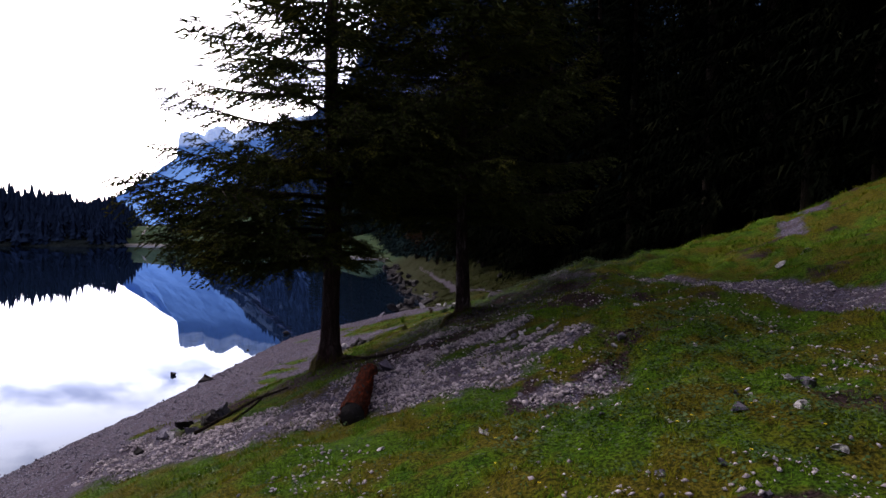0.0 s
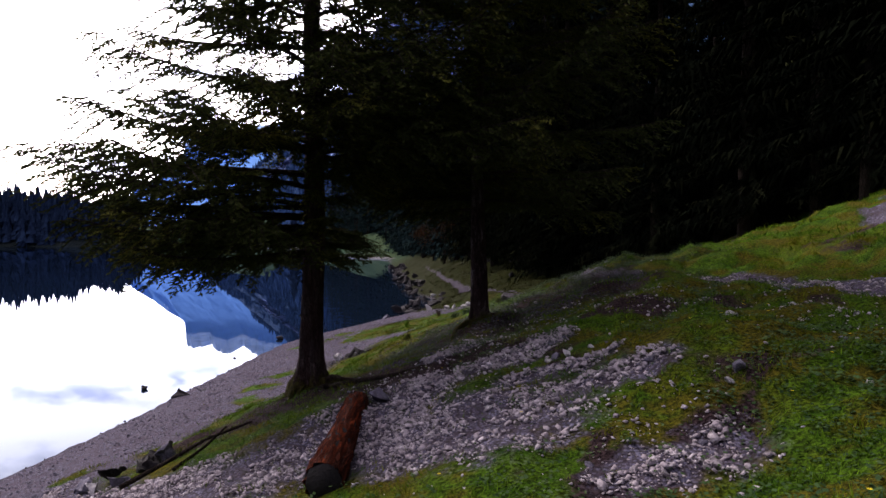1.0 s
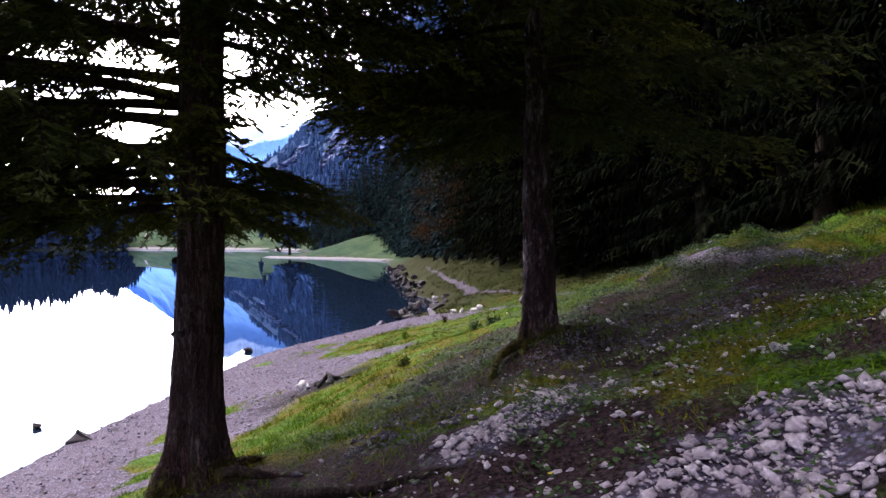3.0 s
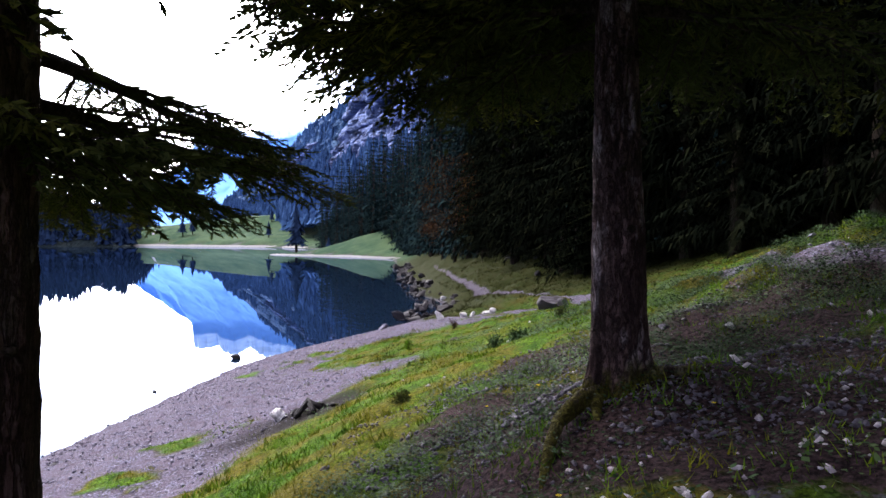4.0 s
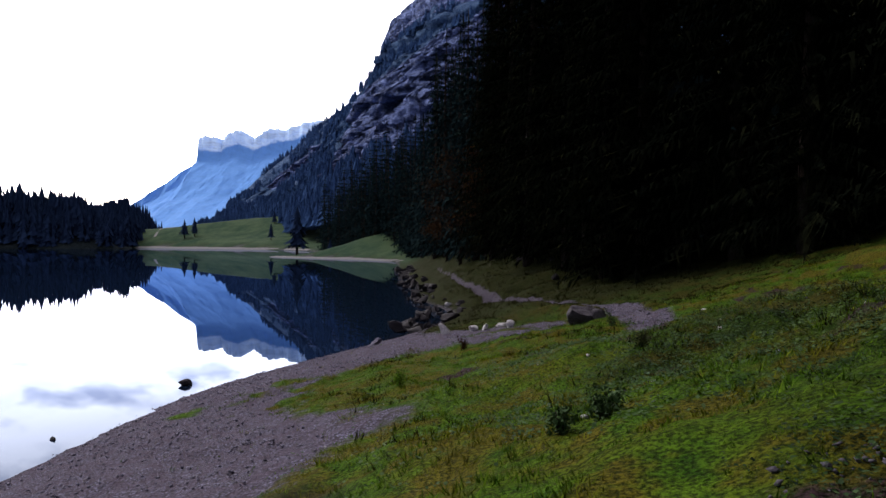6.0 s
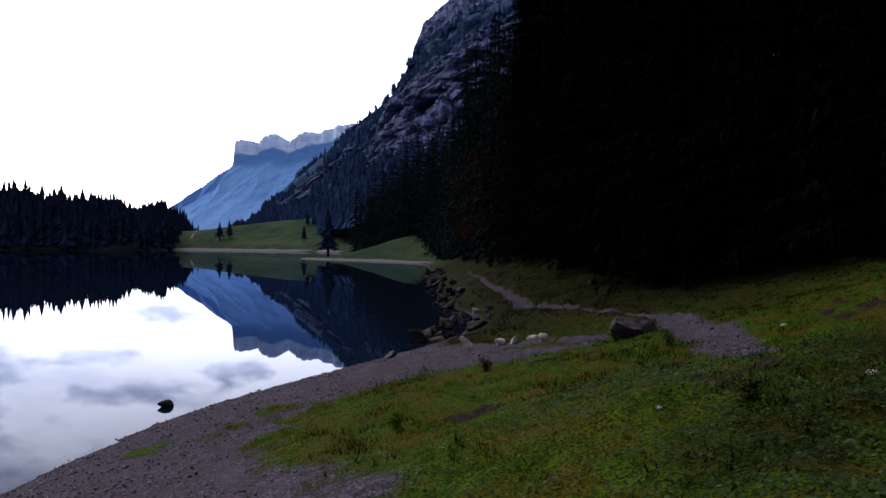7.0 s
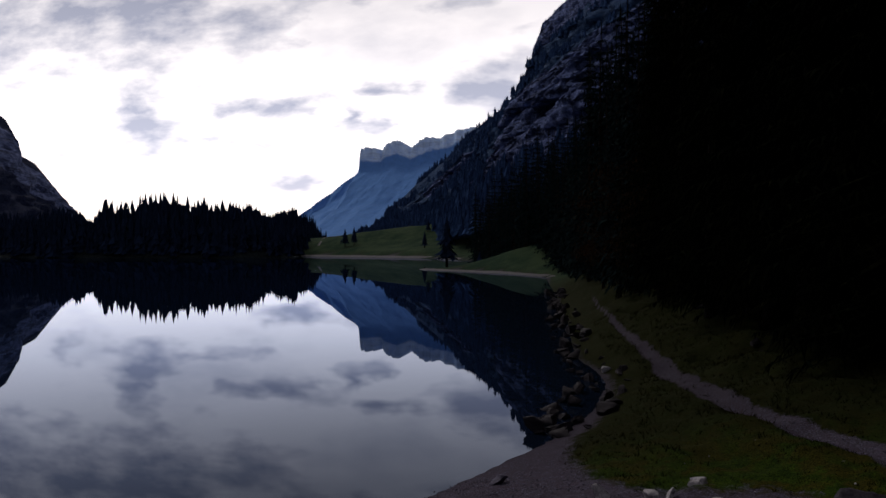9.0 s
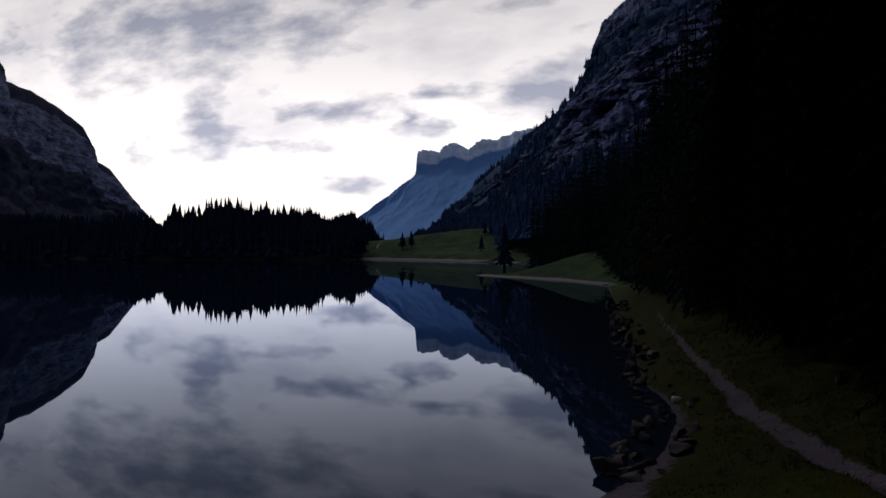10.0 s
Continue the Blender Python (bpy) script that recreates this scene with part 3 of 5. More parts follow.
def masks(x, y):
    s = x - shore_x(y)
    w = np.interp(y, BEACH_Y, BEACH_W)
    beach = np.clip(0.5 + (w - s) * 0.9, 0, 1)
    g = np.maximum.reduce([beach, strokes(x, y, SCREE) * 0.72, strokes(x, y, TRAIL)])
    g = g * (1 - 0.95 * strokes(x, y, TURF_ON_BEACH) * np.clip(2.4 * fbm(x * 2.1, y * 2.1, 3, 83) - 0.55, 0, 1))
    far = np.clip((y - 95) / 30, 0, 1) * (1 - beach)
    # dull and far_bank rise with y and hold painted shade towards the wood
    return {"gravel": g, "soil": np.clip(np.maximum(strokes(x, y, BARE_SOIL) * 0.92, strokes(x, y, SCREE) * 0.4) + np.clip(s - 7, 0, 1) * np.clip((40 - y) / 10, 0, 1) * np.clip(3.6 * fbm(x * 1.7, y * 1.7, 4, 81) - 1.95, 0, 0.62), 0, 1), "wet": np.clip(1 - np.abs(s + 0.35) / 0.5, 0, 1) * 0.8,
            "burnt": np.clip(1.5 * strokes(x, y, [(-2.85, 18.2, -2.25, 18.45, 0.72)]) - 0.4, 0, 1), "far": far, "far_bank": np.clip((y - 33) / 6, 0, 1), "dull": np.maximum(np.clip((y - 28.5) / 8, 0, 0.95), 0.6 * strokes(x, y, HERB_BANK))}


def land(x, y):
    """The finished height of the ground at x, y (arrays)."""
    x, y = np.asarray(x, float), np.asarray(y, float)
    z = (lay(x - 0.5, y) + lay(x + 0.5, y) + lay(x, y - 0.8) + lay(x, y + 0.8) + 2 * lay(x, y)) / 6
    s = x - shore_x(y)
    near = np.clip(s / 2.5, 0, 1)
    z = z + near * (0.22 * (fbm(x * 0.55, y * 0.55, 3, 3) - 0.5) + 0.17 * (fbm(x * 1.9, y * 1.9, 4, 7) - 0.5)) + 0.03 * (vnoise(x * 6, y * 6, 11) - 0.5)
    z = z + np.clip((s - 7.5) / 2, 0, 1) * np.clip((26 - y) / 6, 0, 1) * (0.20 * (fbm(x * 3.4, y * 3.4, 3, 15) - 0.5) + 0.30 * (fbm(x * 1.3, y * 1.3, 2, 19) - 0.5))
    z = z + near * np.clip((y - 17) / 3, 0, 1) * np.clip((36 - y) / 3, 0, 1) * np.clip((s - 4) / 2, 0, 1) * (0.12 * (fbm(x * 2.2, y * 1.5, 3, 41) - 0.5) + 0.09 * (fbm(x * 5.5, y * 4.5, 3, 43) - 0.5))
    z = z + 0.2 * strokes(x, y, [(2.3, 32.4, 1.3, 34.8, 0.6), (1.3, 34.8, 0.1, 38.0, 0.6)])
    z = z + near * np.clip((y - 36) / 6, 0, 1) * np.clip((120 - y) / 30, 0, 1) * (0.9 * (fbm(x * 0.45, y * 0.45, 4, 33) - 0.5) + 0.35 * (fbm(x * 1.6, y * 1.6, 3, 37) - 0.5))
    trail = strokes(x, y, TRAIL)
    z = z - 0.05 * trail
    z = z + 0.13 * strokes(x, y, [(-2.25, 12.5, -2.15, 12.6, 0.75), (0.1, 13.6, 0.2, 13.7, 0.5)])
    z = z - 0.13 * strokes(x, y, [(-1.2, 8.6, -1.3, 9.6, 0.8)])
    # the wooded slope rises above the trail, with gullies
    far = np.clip((s - 16) / 30, 0, 1)
    return z + far * 5 * (fbm(x / 22, y / 22, 3, 21) - 0.5)


def level(x, y):
    return float(land(np.array([x]), np.array([y]))[0])


def spread(lo, hi, step, out_lo, out_hi, grow):
    core = list(np.arange(lo, hi, step))
    a, d = [], step
    while (a[-1] if a else hi) < out_hi:
        d *= grow
        a.append((a[-1] if a else hi) + d)
    b, d = [], step
    while (b[-1] if b else lo) > out_lo:
        d *= grow
        b.append((b[-1] if b else lo) - d)
    return np.array(b[::-1] + core + a)


def sheet(name, X, Y, Z, mat, smooth=True):
    nu, nv = X.shape
    v = np.stack([X, Y, Z], -1).reshape(-1, 3)
    i = (np.arange(nu - 1)[:, None] * nv + np.arange(nv - 1)[None]).ravel()
    t = np.concatenate([np.stack([i, i + nv, i + nv + 1], 1), np.stack([i, i + nv + 1, i + 1], 1)])
    return mesh_shared(name, v, t, mat, smooth)


# ---- the large structure ----
gx = spread(-8.6, 9.0, 0.18, -3200, 3200, 1.08)
gy = spread(2.0, 42.0, 0.19, -2500, 3200, 1.045)
GX, GY = np.meshgrid(gx, gy, indexing="ij")
GZ = land(GX, GY)
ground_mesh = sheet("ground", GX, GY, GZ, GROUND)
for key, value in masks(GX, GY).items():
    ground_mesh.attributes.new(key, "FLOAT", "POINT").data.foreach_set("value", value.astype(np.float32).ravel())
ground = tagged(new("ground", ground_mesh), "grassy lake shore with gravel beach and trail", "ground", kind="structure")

wx = np.array([-3200, -600, -100, 0, 100, 3200.0])
WX, WY = np.meshgrid(wx, np.array([-2500, -300, 0, 100, 500, 3200.0]), indexing="ij")
lake = tagged(new("water", sheet("water", WX, WY, WX * 0, WATER)), "still mountain lake mirroring sky and peaks", "lake", kind="structure")


def mountain(name, ridge, foot, nu, nv, mat, rough, bulge, label, cliff=(0.45, 0.9), seed=1, jag=0.35, faces=None, meadow=None, dense_to=1.0, pillars=0.0, scarp=None, calm=1.0):
    """A mountain side from its foot line up to its ridge line, both given as plan points."""
    ridge, foot = np.array(ridge, float), np.array(foot, float)
    u, v = np.interp(np.linspace(0, 1, nu), [0, 0.85 if dense_to < 1 else 1, 1.0001], [0, dense_to, 1]), np.linspace(0, 1, nv)
    def along(line):
        d = np.r_[0, np.cumsum(np.linalg.norm(np.diff(line, axis=0), axis=1))]
        return np.stack([np.interp(u, d / d[-1], line[:, k]) for k in range(3)], -1)
    R, F = along(ridge), along(foot)
    U, V = np.meshgrid(u, v, indexing="ij")
    up_v = V + bulge * np.sin(np.pi * V) * -0.5
    if scarp:      # a steep wall below the crest
        up_v = np.interp(V, *scarp)
    P = F[:, None] * (1 - V[..., None]) + R[:, None] * V[..., None]
    P[..., 2] = F[:, None, 2] * (1 - up_v) + R[:, None, 2] * up_v
    size = np.linalg.norm(R[-1] - R[0])
    n = fbm(U * size / rough, V * 6, 5, seed) - 0.5
    n2 = calm * (fbm(U * size / rough * 4, V * 26, 4, seed + 5) - 0.5)
    amp = np.sin(np.pi * np.clip(V, 0, 1)) ** 0.6
    P[..., 1] += amp * rough * 0.8 * n + calm * amp * rough * 0.12 * np.sin(V * 60 + 9 * n)
    P[..., 0] += amp * rough * 0.55 * n2
    P[..., 2] += (amp * n2 * rough * 0.22 + V * jag * rough * 0.16 * (fbm(U * size / rough * 6, V * 3, 4, seed + 9) - 0.5))
    rock = np.clip((V - cliff[0]) / 0.08, 0, 1) * np.clip((cliff[1] - V) / 0.06, 0, 1)
    if faces:      # bare cliffs: ledges and buttresses stand out of the slope
        edge = fbm(U * 60, V * 14, 4, seed + 31) - 0.5
        rock = np.clip((strokes(U * 4, V, faces) + 0.7 * edge - 0.45) * 5, 0, 1)
        out = F[:, None, :2] - R[:, None, :2]
        out = out / np.linalg.norm(out, axis=-1, keepdims=True)
        ledge = np.abs(fbm(U * 70 + V * 30, V * 34, 4, seed + 37) - 0.5) * 2
        flute = np.abs(fbm(U * 330, V * 7, 4, seed + 41, 0.6) - 0.5) * 2
        chip = fbm(U * 700, V * 90, 3, seed + 43) - 0.5
        P[..., :2] += out * (rock * (9 * ledge + 9 * flute + 6 * edge + 5 * chip - 4))[..., None]
    if pillars:    # rounded limestone heads along the crest
        beat = np.abs(np.sin(U * 38 + 5 * fbm(U * 9, U * 0, 2, seed))) ** 0.4
        notch = fbm(U * 160, V * 4, 3, seed + 3) - 0.5
        tall = np.clip((R[:, None, 2] - 330) / 40, 0, 1)
        rock = rock * np.maximum(tall, 0.25)
        P[..., 2] += pillars * tall * np.clip((V - 0.84) * 20, 0, 1) * (beat - 0.9 + 0.4 * notch)
        P[..., 1] -= pillars * rock * (3.0 * beat + 2.5 * notch)
    back = P[:, -1:].copy()
    away = back[..., :2] / np.linalg.norm(back[..., :2], axis=-1, keepdims=True)
    back[..., :2] += away * rough * 3
    back[..., 2] -= rough * 1.5
    P = np.concatenate([P, back], 1)
    me = sheet(name, P[..., 0], P[..., 1], P[..., 2], mat, False)
    rock = np.concatenate([rock, rock[:, -1:]], 1)
    me.attributes.new("rock", "FLOAT", "POINT").data.foreach_set("value", rock.astype(np.float32).ravel())
    green = strokes(U * 4, V, meadow) if meadow else V * 0
    green = np.concatenate([green, green[:, -1:]], 1)
    me.attributes.new("meadow", "FLOAT", "POINT").data.foreach_set("value", green.astype(np.float32).ravel())
    return tagged(new(name, me), label, "mountain", kind="structure"), P, rock, green


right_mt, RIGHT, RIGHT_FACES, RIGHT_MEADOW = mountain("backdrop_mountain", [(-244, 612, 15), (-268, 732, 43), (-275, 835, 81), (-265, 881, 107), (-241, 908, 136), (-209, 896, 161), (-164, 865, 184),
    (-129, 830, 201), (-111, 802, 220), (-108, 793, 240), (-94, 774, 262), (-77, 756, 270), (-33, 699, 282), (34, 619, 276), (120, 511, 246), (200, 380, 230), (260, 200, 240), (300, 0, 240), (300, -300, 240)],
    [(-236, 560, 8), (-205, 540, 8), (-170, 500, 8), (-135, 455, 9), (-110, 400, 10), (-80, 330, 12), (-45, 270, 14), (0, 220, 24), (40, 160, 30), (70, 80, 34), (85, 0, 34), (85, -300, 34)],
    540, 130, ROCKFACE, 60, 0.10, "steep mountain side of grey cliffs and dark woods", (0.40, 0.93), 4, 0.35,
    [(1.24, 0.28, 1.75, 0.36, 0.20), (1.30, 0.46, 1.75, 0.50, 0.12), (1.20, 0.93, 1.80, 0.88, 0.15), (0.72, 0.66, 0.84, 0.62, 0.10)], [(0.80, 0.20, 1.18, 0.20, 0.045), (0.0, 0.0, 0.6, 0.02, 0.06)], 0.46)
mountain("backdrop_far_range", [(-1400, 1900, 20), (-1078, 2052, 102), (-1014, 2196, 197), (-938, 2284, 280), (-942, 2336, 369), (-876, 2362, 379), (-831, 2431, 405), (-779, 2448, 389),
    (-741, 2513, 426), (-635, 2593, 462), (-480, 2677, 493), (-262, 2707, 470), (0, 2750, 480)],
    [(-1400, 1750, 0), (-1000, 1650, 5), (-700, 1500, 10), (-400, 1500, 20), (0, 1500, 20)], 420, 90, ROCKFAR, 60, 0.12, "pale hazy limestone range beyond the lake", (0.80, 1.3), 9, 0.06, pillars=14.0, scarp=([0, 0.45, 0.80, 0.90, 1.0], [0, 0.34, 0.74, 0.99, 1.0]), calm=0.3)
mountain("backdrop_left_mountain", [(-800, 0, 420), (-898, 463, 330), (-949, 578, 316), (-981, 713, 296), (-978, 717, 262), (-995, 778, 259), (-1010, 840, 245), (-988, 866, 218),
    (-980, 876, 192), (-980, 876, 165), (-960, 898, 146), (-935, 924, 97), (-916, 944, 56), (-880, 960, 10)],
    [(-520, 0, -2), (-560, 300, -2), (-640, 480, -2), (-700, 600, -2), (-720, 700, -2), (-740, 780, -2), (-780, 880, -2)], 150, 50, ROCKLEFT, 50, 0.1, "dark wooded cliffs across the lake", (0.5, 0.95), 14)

# out of view: added to close the valley and cut sky light from behind
mountain("backdrop_mountain_behind", [(-900, 100, 330), (-600, -420, 300), (-150, -520, 260), (300, -420, 250), (420, -200, 240)], [(-520, -40, -2), (-330, -260, -2), (-80, -330, -2), (120, -300, 20), (300, -180, 30)], 80, 24, ROCKLEFT, 50, 0.1, "unseen dark wooded valley side", (0.5, 0.95), 24)

def strip(name, centre, width, lift, mat, label, category):
    """A narrow band of gravel draped over the ground along a plan line."""
    c = np.array(centre, float)
    d = np.r_[0, np.cumsum(np.hypot(*np.diff(c, axis=0).T))]
    q = np.linspace(0, d[-1], int(d[-1] / 1.5) + 2)
    p = np.stack([np.interp(q, d, c[:, 0]), np.interp(q, d, c[:, 1])], -1)
    tg = np.gradient(p, axis=0)
    nrm = np.stack([-tg[:, 1], tg[:, 0]], -1) / (np.linalg.norm(tg, axis=1, keepdims=True) + 1e-9)
    w = width * (0.75 + 0.5 * fbm(q / 6, q * 0, 3, 5))
    off = np.linspace(-0.5, 0.5, 4)
    P = p[:, None] + nrm[:, None] * (w[:, None] * off)[..., None]
    Z = np.maximum(land(P[..., 0], P[..., 1]), 0.0) + lift * (1 - np.abs(off) * 1.9)
    return tagged(new(name, sheet(name, P[..., 0], P[..., 1], Z, mat)), label, category, kind="structure")


sy = np.linspace(128, 164.2, 30)
strip("gravel_bank", [(float(shore_x(v)) + 0.9, v) for v in sy] + [(-47.0, 166.5), (-43.5, 171)], 1.5, 0.10, SHORE_GRAVEL, "pale gravel edge of the grassy spit", "shore")
sy = np.linspace(285, 395, 30)
strip("gravel_bank", [(float(shore_x(v)) + 2.0, v) for v in sy], 2.4, 0.25, SHORE_GRAVEL, "pale gravel far shore", "shore")
strip("meadow_track", [(-186, 392), (-196, 420), (-180, 445), (-202, 480), (-196, 520), (-225, 570)], 1.6, 0.3, SHORE_GRAVEL, "pale track winding up the far meadow", "track")
strip("meadow_track", [(-36, 182), (-30, 186), (-24, 196), (-26, 208)], 0.7, 0.12, SHORE_GRAVEL, "pale track on the grassy spit", "track")

# wooded headland on the other side of the lake
hx, hy = np.meshgrid(np.linspace(-760, -160, 121), np.linspace(270, 560, 60), indexing="ij")
HSHORE = np.interp(hx, [-760, -620, -420, -300, -224, -190, -164], [470, 400, 325, 292, 296, 308, 321])
HS = np.minimum(hy - HSHORE, (-166 - hx - 0.40 * np.maximum(hy - 319, -20)) * 1.1)
HZ = np.where(HS > 0, 15 * (1 - np.exp(-np.maximum(HS, 0) / 26)), HS * 0.35) + np.where(HS > 2, 3.0 * (fbm(hx / 30, hy / 30, 3, 31) - 0.5), 0)
headland_mesh = sheet("headland", hx, hy, HZ - 0.4, HILL)
headland_mesh.attributes.new("rock", "FLOAT", "POINT").data.foreach_set("value", np.clip(1.2 - np.abs(HS - 1) / 4, 0, 1).astype(np.float32).ravel() * 0.9)
headland = tagged(new("headland", headland_mesh), "low wooded headland across the lake", "headland", kind="structure")


# ---- trees ----
GAP = (-0.62, 3.45)      # x and z of the open lane between the shore trees


def near_spruce(name, x, y, z, height, girth, lean, limb_rows, seed, bark, label, taper, big_roots=()):
    """A spruce seen from close by: trunk with flared foot, drooping limbs, twigs with needled shoots."""
    rng = np.random.default_rng(seed)
    tree = thing(name, x, y, z, label, "tree", "trees on the shore")
    zz = np.r_[-0.25, 0, 0.08, 0.2, 0.4, 0.8, 1.4, 2.2, 3.2, 4.5, 6, 8, 10, height * 0.8, height]
    rad = girth * np.interp(zz, [-0.25, 0, 0.15, 0.4, 0.9, 2, height], taper)
    px = lean[0] * zz + 0.03 * np.sin(zz * 1.1 + seed)
    py = lean[1] * zz + 0.03 * np.cos(zz * 0.9)
    zd = np.r_[-0.25, np.arange(0, 3.6, 0.045), np.linspace(3.7, height, 24)]
    v, t = tube(np.stack([np.interp(zd, zz, px), np.interp(zd, zz, py), zd], -1), np.interp(zd, zz, rad), 44)
    axis = np.stack([np.interp(v[:, 2], zz, px), np.interp(v[:, 2], zz, py)], -1)
    ang = np.arctan2(v[:, 1] - axis[:, 1], v[:, 0] - axis[:, 0])
    ca, sa = np.cos(ang), np.sin(ang)
    lump = 0.16 * (fbm(ca * 1.5 + v[:, 2] * 0.7 + 20, sa * 1.5 + v[:, 2] * 1.1, 3, seed) - 0.5) + 0.17 * (fbm(ca * 6 + 40, sa * 6 + v[:, 2] * 7 + ca * 2, 3, seed + 1, 0.7) - 0.5)
    v[:, :2] = axis + (v[:, :2] - axis) * (1 + lump)[:, None]
    flare = np.exp(-np.maximum(v[:, 2], 0) / 0.22)
    v[:, :2] *= (1 + (0.30 * flare * np.cos(5 * ang + seed) + 0.035 * np.sin(9 * ang + v[:, 2] * 3))[:, None])
    trunk = part("trunk", mesh_shared("trunk", v, t, bark, True), tree)
    # dark scars of lost limbs
    for k in range(16):
        a, hz = rng.random() * 6.283, 0.5 + 1.9 * rng.random()
        rr = girth * float(np.interp(hz, [0.4, 0.9, 2, height], taper[3:]))
        c, o = np.array([lean[0] * hz + 0.03 * math.sin(hz * 1.1 + seed), lean[1] * hz + 0.03 * math.cos(hz * 0.9), hz]), np.array([math.cos(a), math.sin(a), 0.12])
        v, t = tube([c + o * rr * 0.85, c + o * (rr + 0.012), c + o * (rr + 0.03)], [0.026, 0.022, 0.010], 7, 0.3, rng)
        part("limb_scar", mesh_shared("limb_scar", v, t, BARK_DARK), trunk, "dark knotted scar")
    # roots
    for k in range(5 + len(big_roots)):
        a, L_r, thick = (k * 1.256 + rng.random() * 0.7, girth * (1.5 + 1.8 * rng.random()), girth * 0.34) if k < 5 else big_roots[k - 5]
        q = np.linspace(0, 1, 7)
        rx, ry = np.cos(a + 0.4 * q) * (girth * 0.9 + L_r * q), np.sin(a + 0.4 * q) * (girth * 0.9 + L_r * q)
        gz = land(rx + x, ry + y) - z
        v, t = tube(np.stack([rx, ry, np.maximum(gz + 0.03 - 0.05 * q + (0.05 * np.sin(3.1 * np.minimum(q * 1.25, 1)) if k >= 5 else 0), gz - 0.02)], -1), thick * (1 - 0.7 * q), 8, 0.2, rng)
        part("root", mesh_shared("root", v, t, bark, True), trunk)
    needles = []
    for h, az, length, rise in limb_rows:
        limb = Pile()
        fine = h < 5.0
        close = h < 3.7 and 1.2 < az % 6.283 < 2.3
        base = np.array([lean[0] * h, lean[1] * h, h])
        u = np.linspace(0, 1, 9)
        bend = 0.25 * (rng.random() - 0.5)
        a = az + bend * u
        sag, lift = 0.26 + 0.16 * rng.random(), 0.22 + 0.20 * rng.random()
        for _ in range(12):     # keep the gap between the two trees clear
            dz = length * (rise * u - sag * u ** 2 + lift * u ** 3)
            pts = base + np.stack([np.cos(a) * length * u, np.sin(a) * length * u, dz], -1)
            ahead = pts[:, 1] + y > 13.2
            behind = pts[:, 1] + y < 12.3
            wide, high = np.where(behind, 1.45, 1.0), np.where(ahead, 0.85, np.where(behind, 1.5, 1.15))
            if not np.any((np.abs(pts[:, 0] + x - GAP[0]) < wide) & (np.abs(pts[:, 2] + z - GAP[1]) < high)):
                break
            length *= 0.86
        r0 = 0.011 + 0.009 * length
        v, t = tube(pts, r0 * (1 - 0.86 * u), 6)
        limb.add(v, t)
        # twigs on both sides, the older ones hanging
        n_tw = int(10 + length * 12) if fine else int(9 + length * 9) if h < 7 else int(5 + length * 5)
        for k in range(n_tw):
            q = 0.14 + 0.86 * ((k + rng.random()) / n_tw) ** 0.9
            c = np.array([np.interp(q, u, pts[:, i]) for i in range(3)])
            side = 1 if k % 2 else -1
            aa = az + bend * q + side * (0.85 - 0.35 * q + 0.9 * (rng.random() - 0.5))
            tl = 0.24 + 0.30 * length * (1 - q) ** 0.55 * (0.4 + 0.9 * rng.random())
            if q > 0.94:
                aa, tl = az + bend * q + side * 0.25, 0.30
            w = np.linspace(0, 1, 4)
            hang = min(0.02 + 0.9 * rng.random() ** 1.2 + (0.4 if not close and rng.random() < 0.12 else 0.0), (0.22 if close else 0.40) / tl)
            tw = c + np.stack([np.cos(aa) * tl * w, np.sin(aa) * tl * w, -hang * tl * w ** 1.6], -1)
            v, t = tube(tw, np.array([0.0065, 0.005, 0.0035, 0.002]) * (0.7 + 0.3 * length), 3)
            limb.add(v, t)
            ns = max(5, int(tl / (0.019 if close else (0.030 if h < 3.4 else 0.038) if fine else 0.06)))
            for m in range(ns):
                f = (m + 0.6) / ns
                b = np.array([np.interp(f, w, tw[:, i]) for i in range(3)])
                sd = 1 if m % 2 else -1
                sa = aa + sd * (0.75 + 0.5 * (rng.random() - 0.5))
                if m == ns - 1:
                    sa = aa
                sl = (0.055 + 0.085 * rng.random()) * (1.15 - 0.5 * f) * (0.85 if close else 1.0) if fine else (0.19 + 0.13 * rng.random())
                needles.append((*b, math.cos(sa), math.sin(sa), 0.15 - 1.15 * rng.random() ** 1.2, sl, close))
        part("limb", limb.mesh("limb", BARK_DARK, True), tree)
    nd = np.array(needles)
    low, near = nd[:, 6] < 0.175, nd[:, 7] > 0.5
    part("crown", mesh_tris("crown", np.concatenate([shoots(nd[low & ~near], rng, 3, 0.034, 1.3), shoots(nd[near], rng, 9, 0.021, 0.55), shoots(nd[~low], rng, 3, 0.055, 2.0)]), NEEDLE), tree, "dark green drooping needle sprays")
    return tree


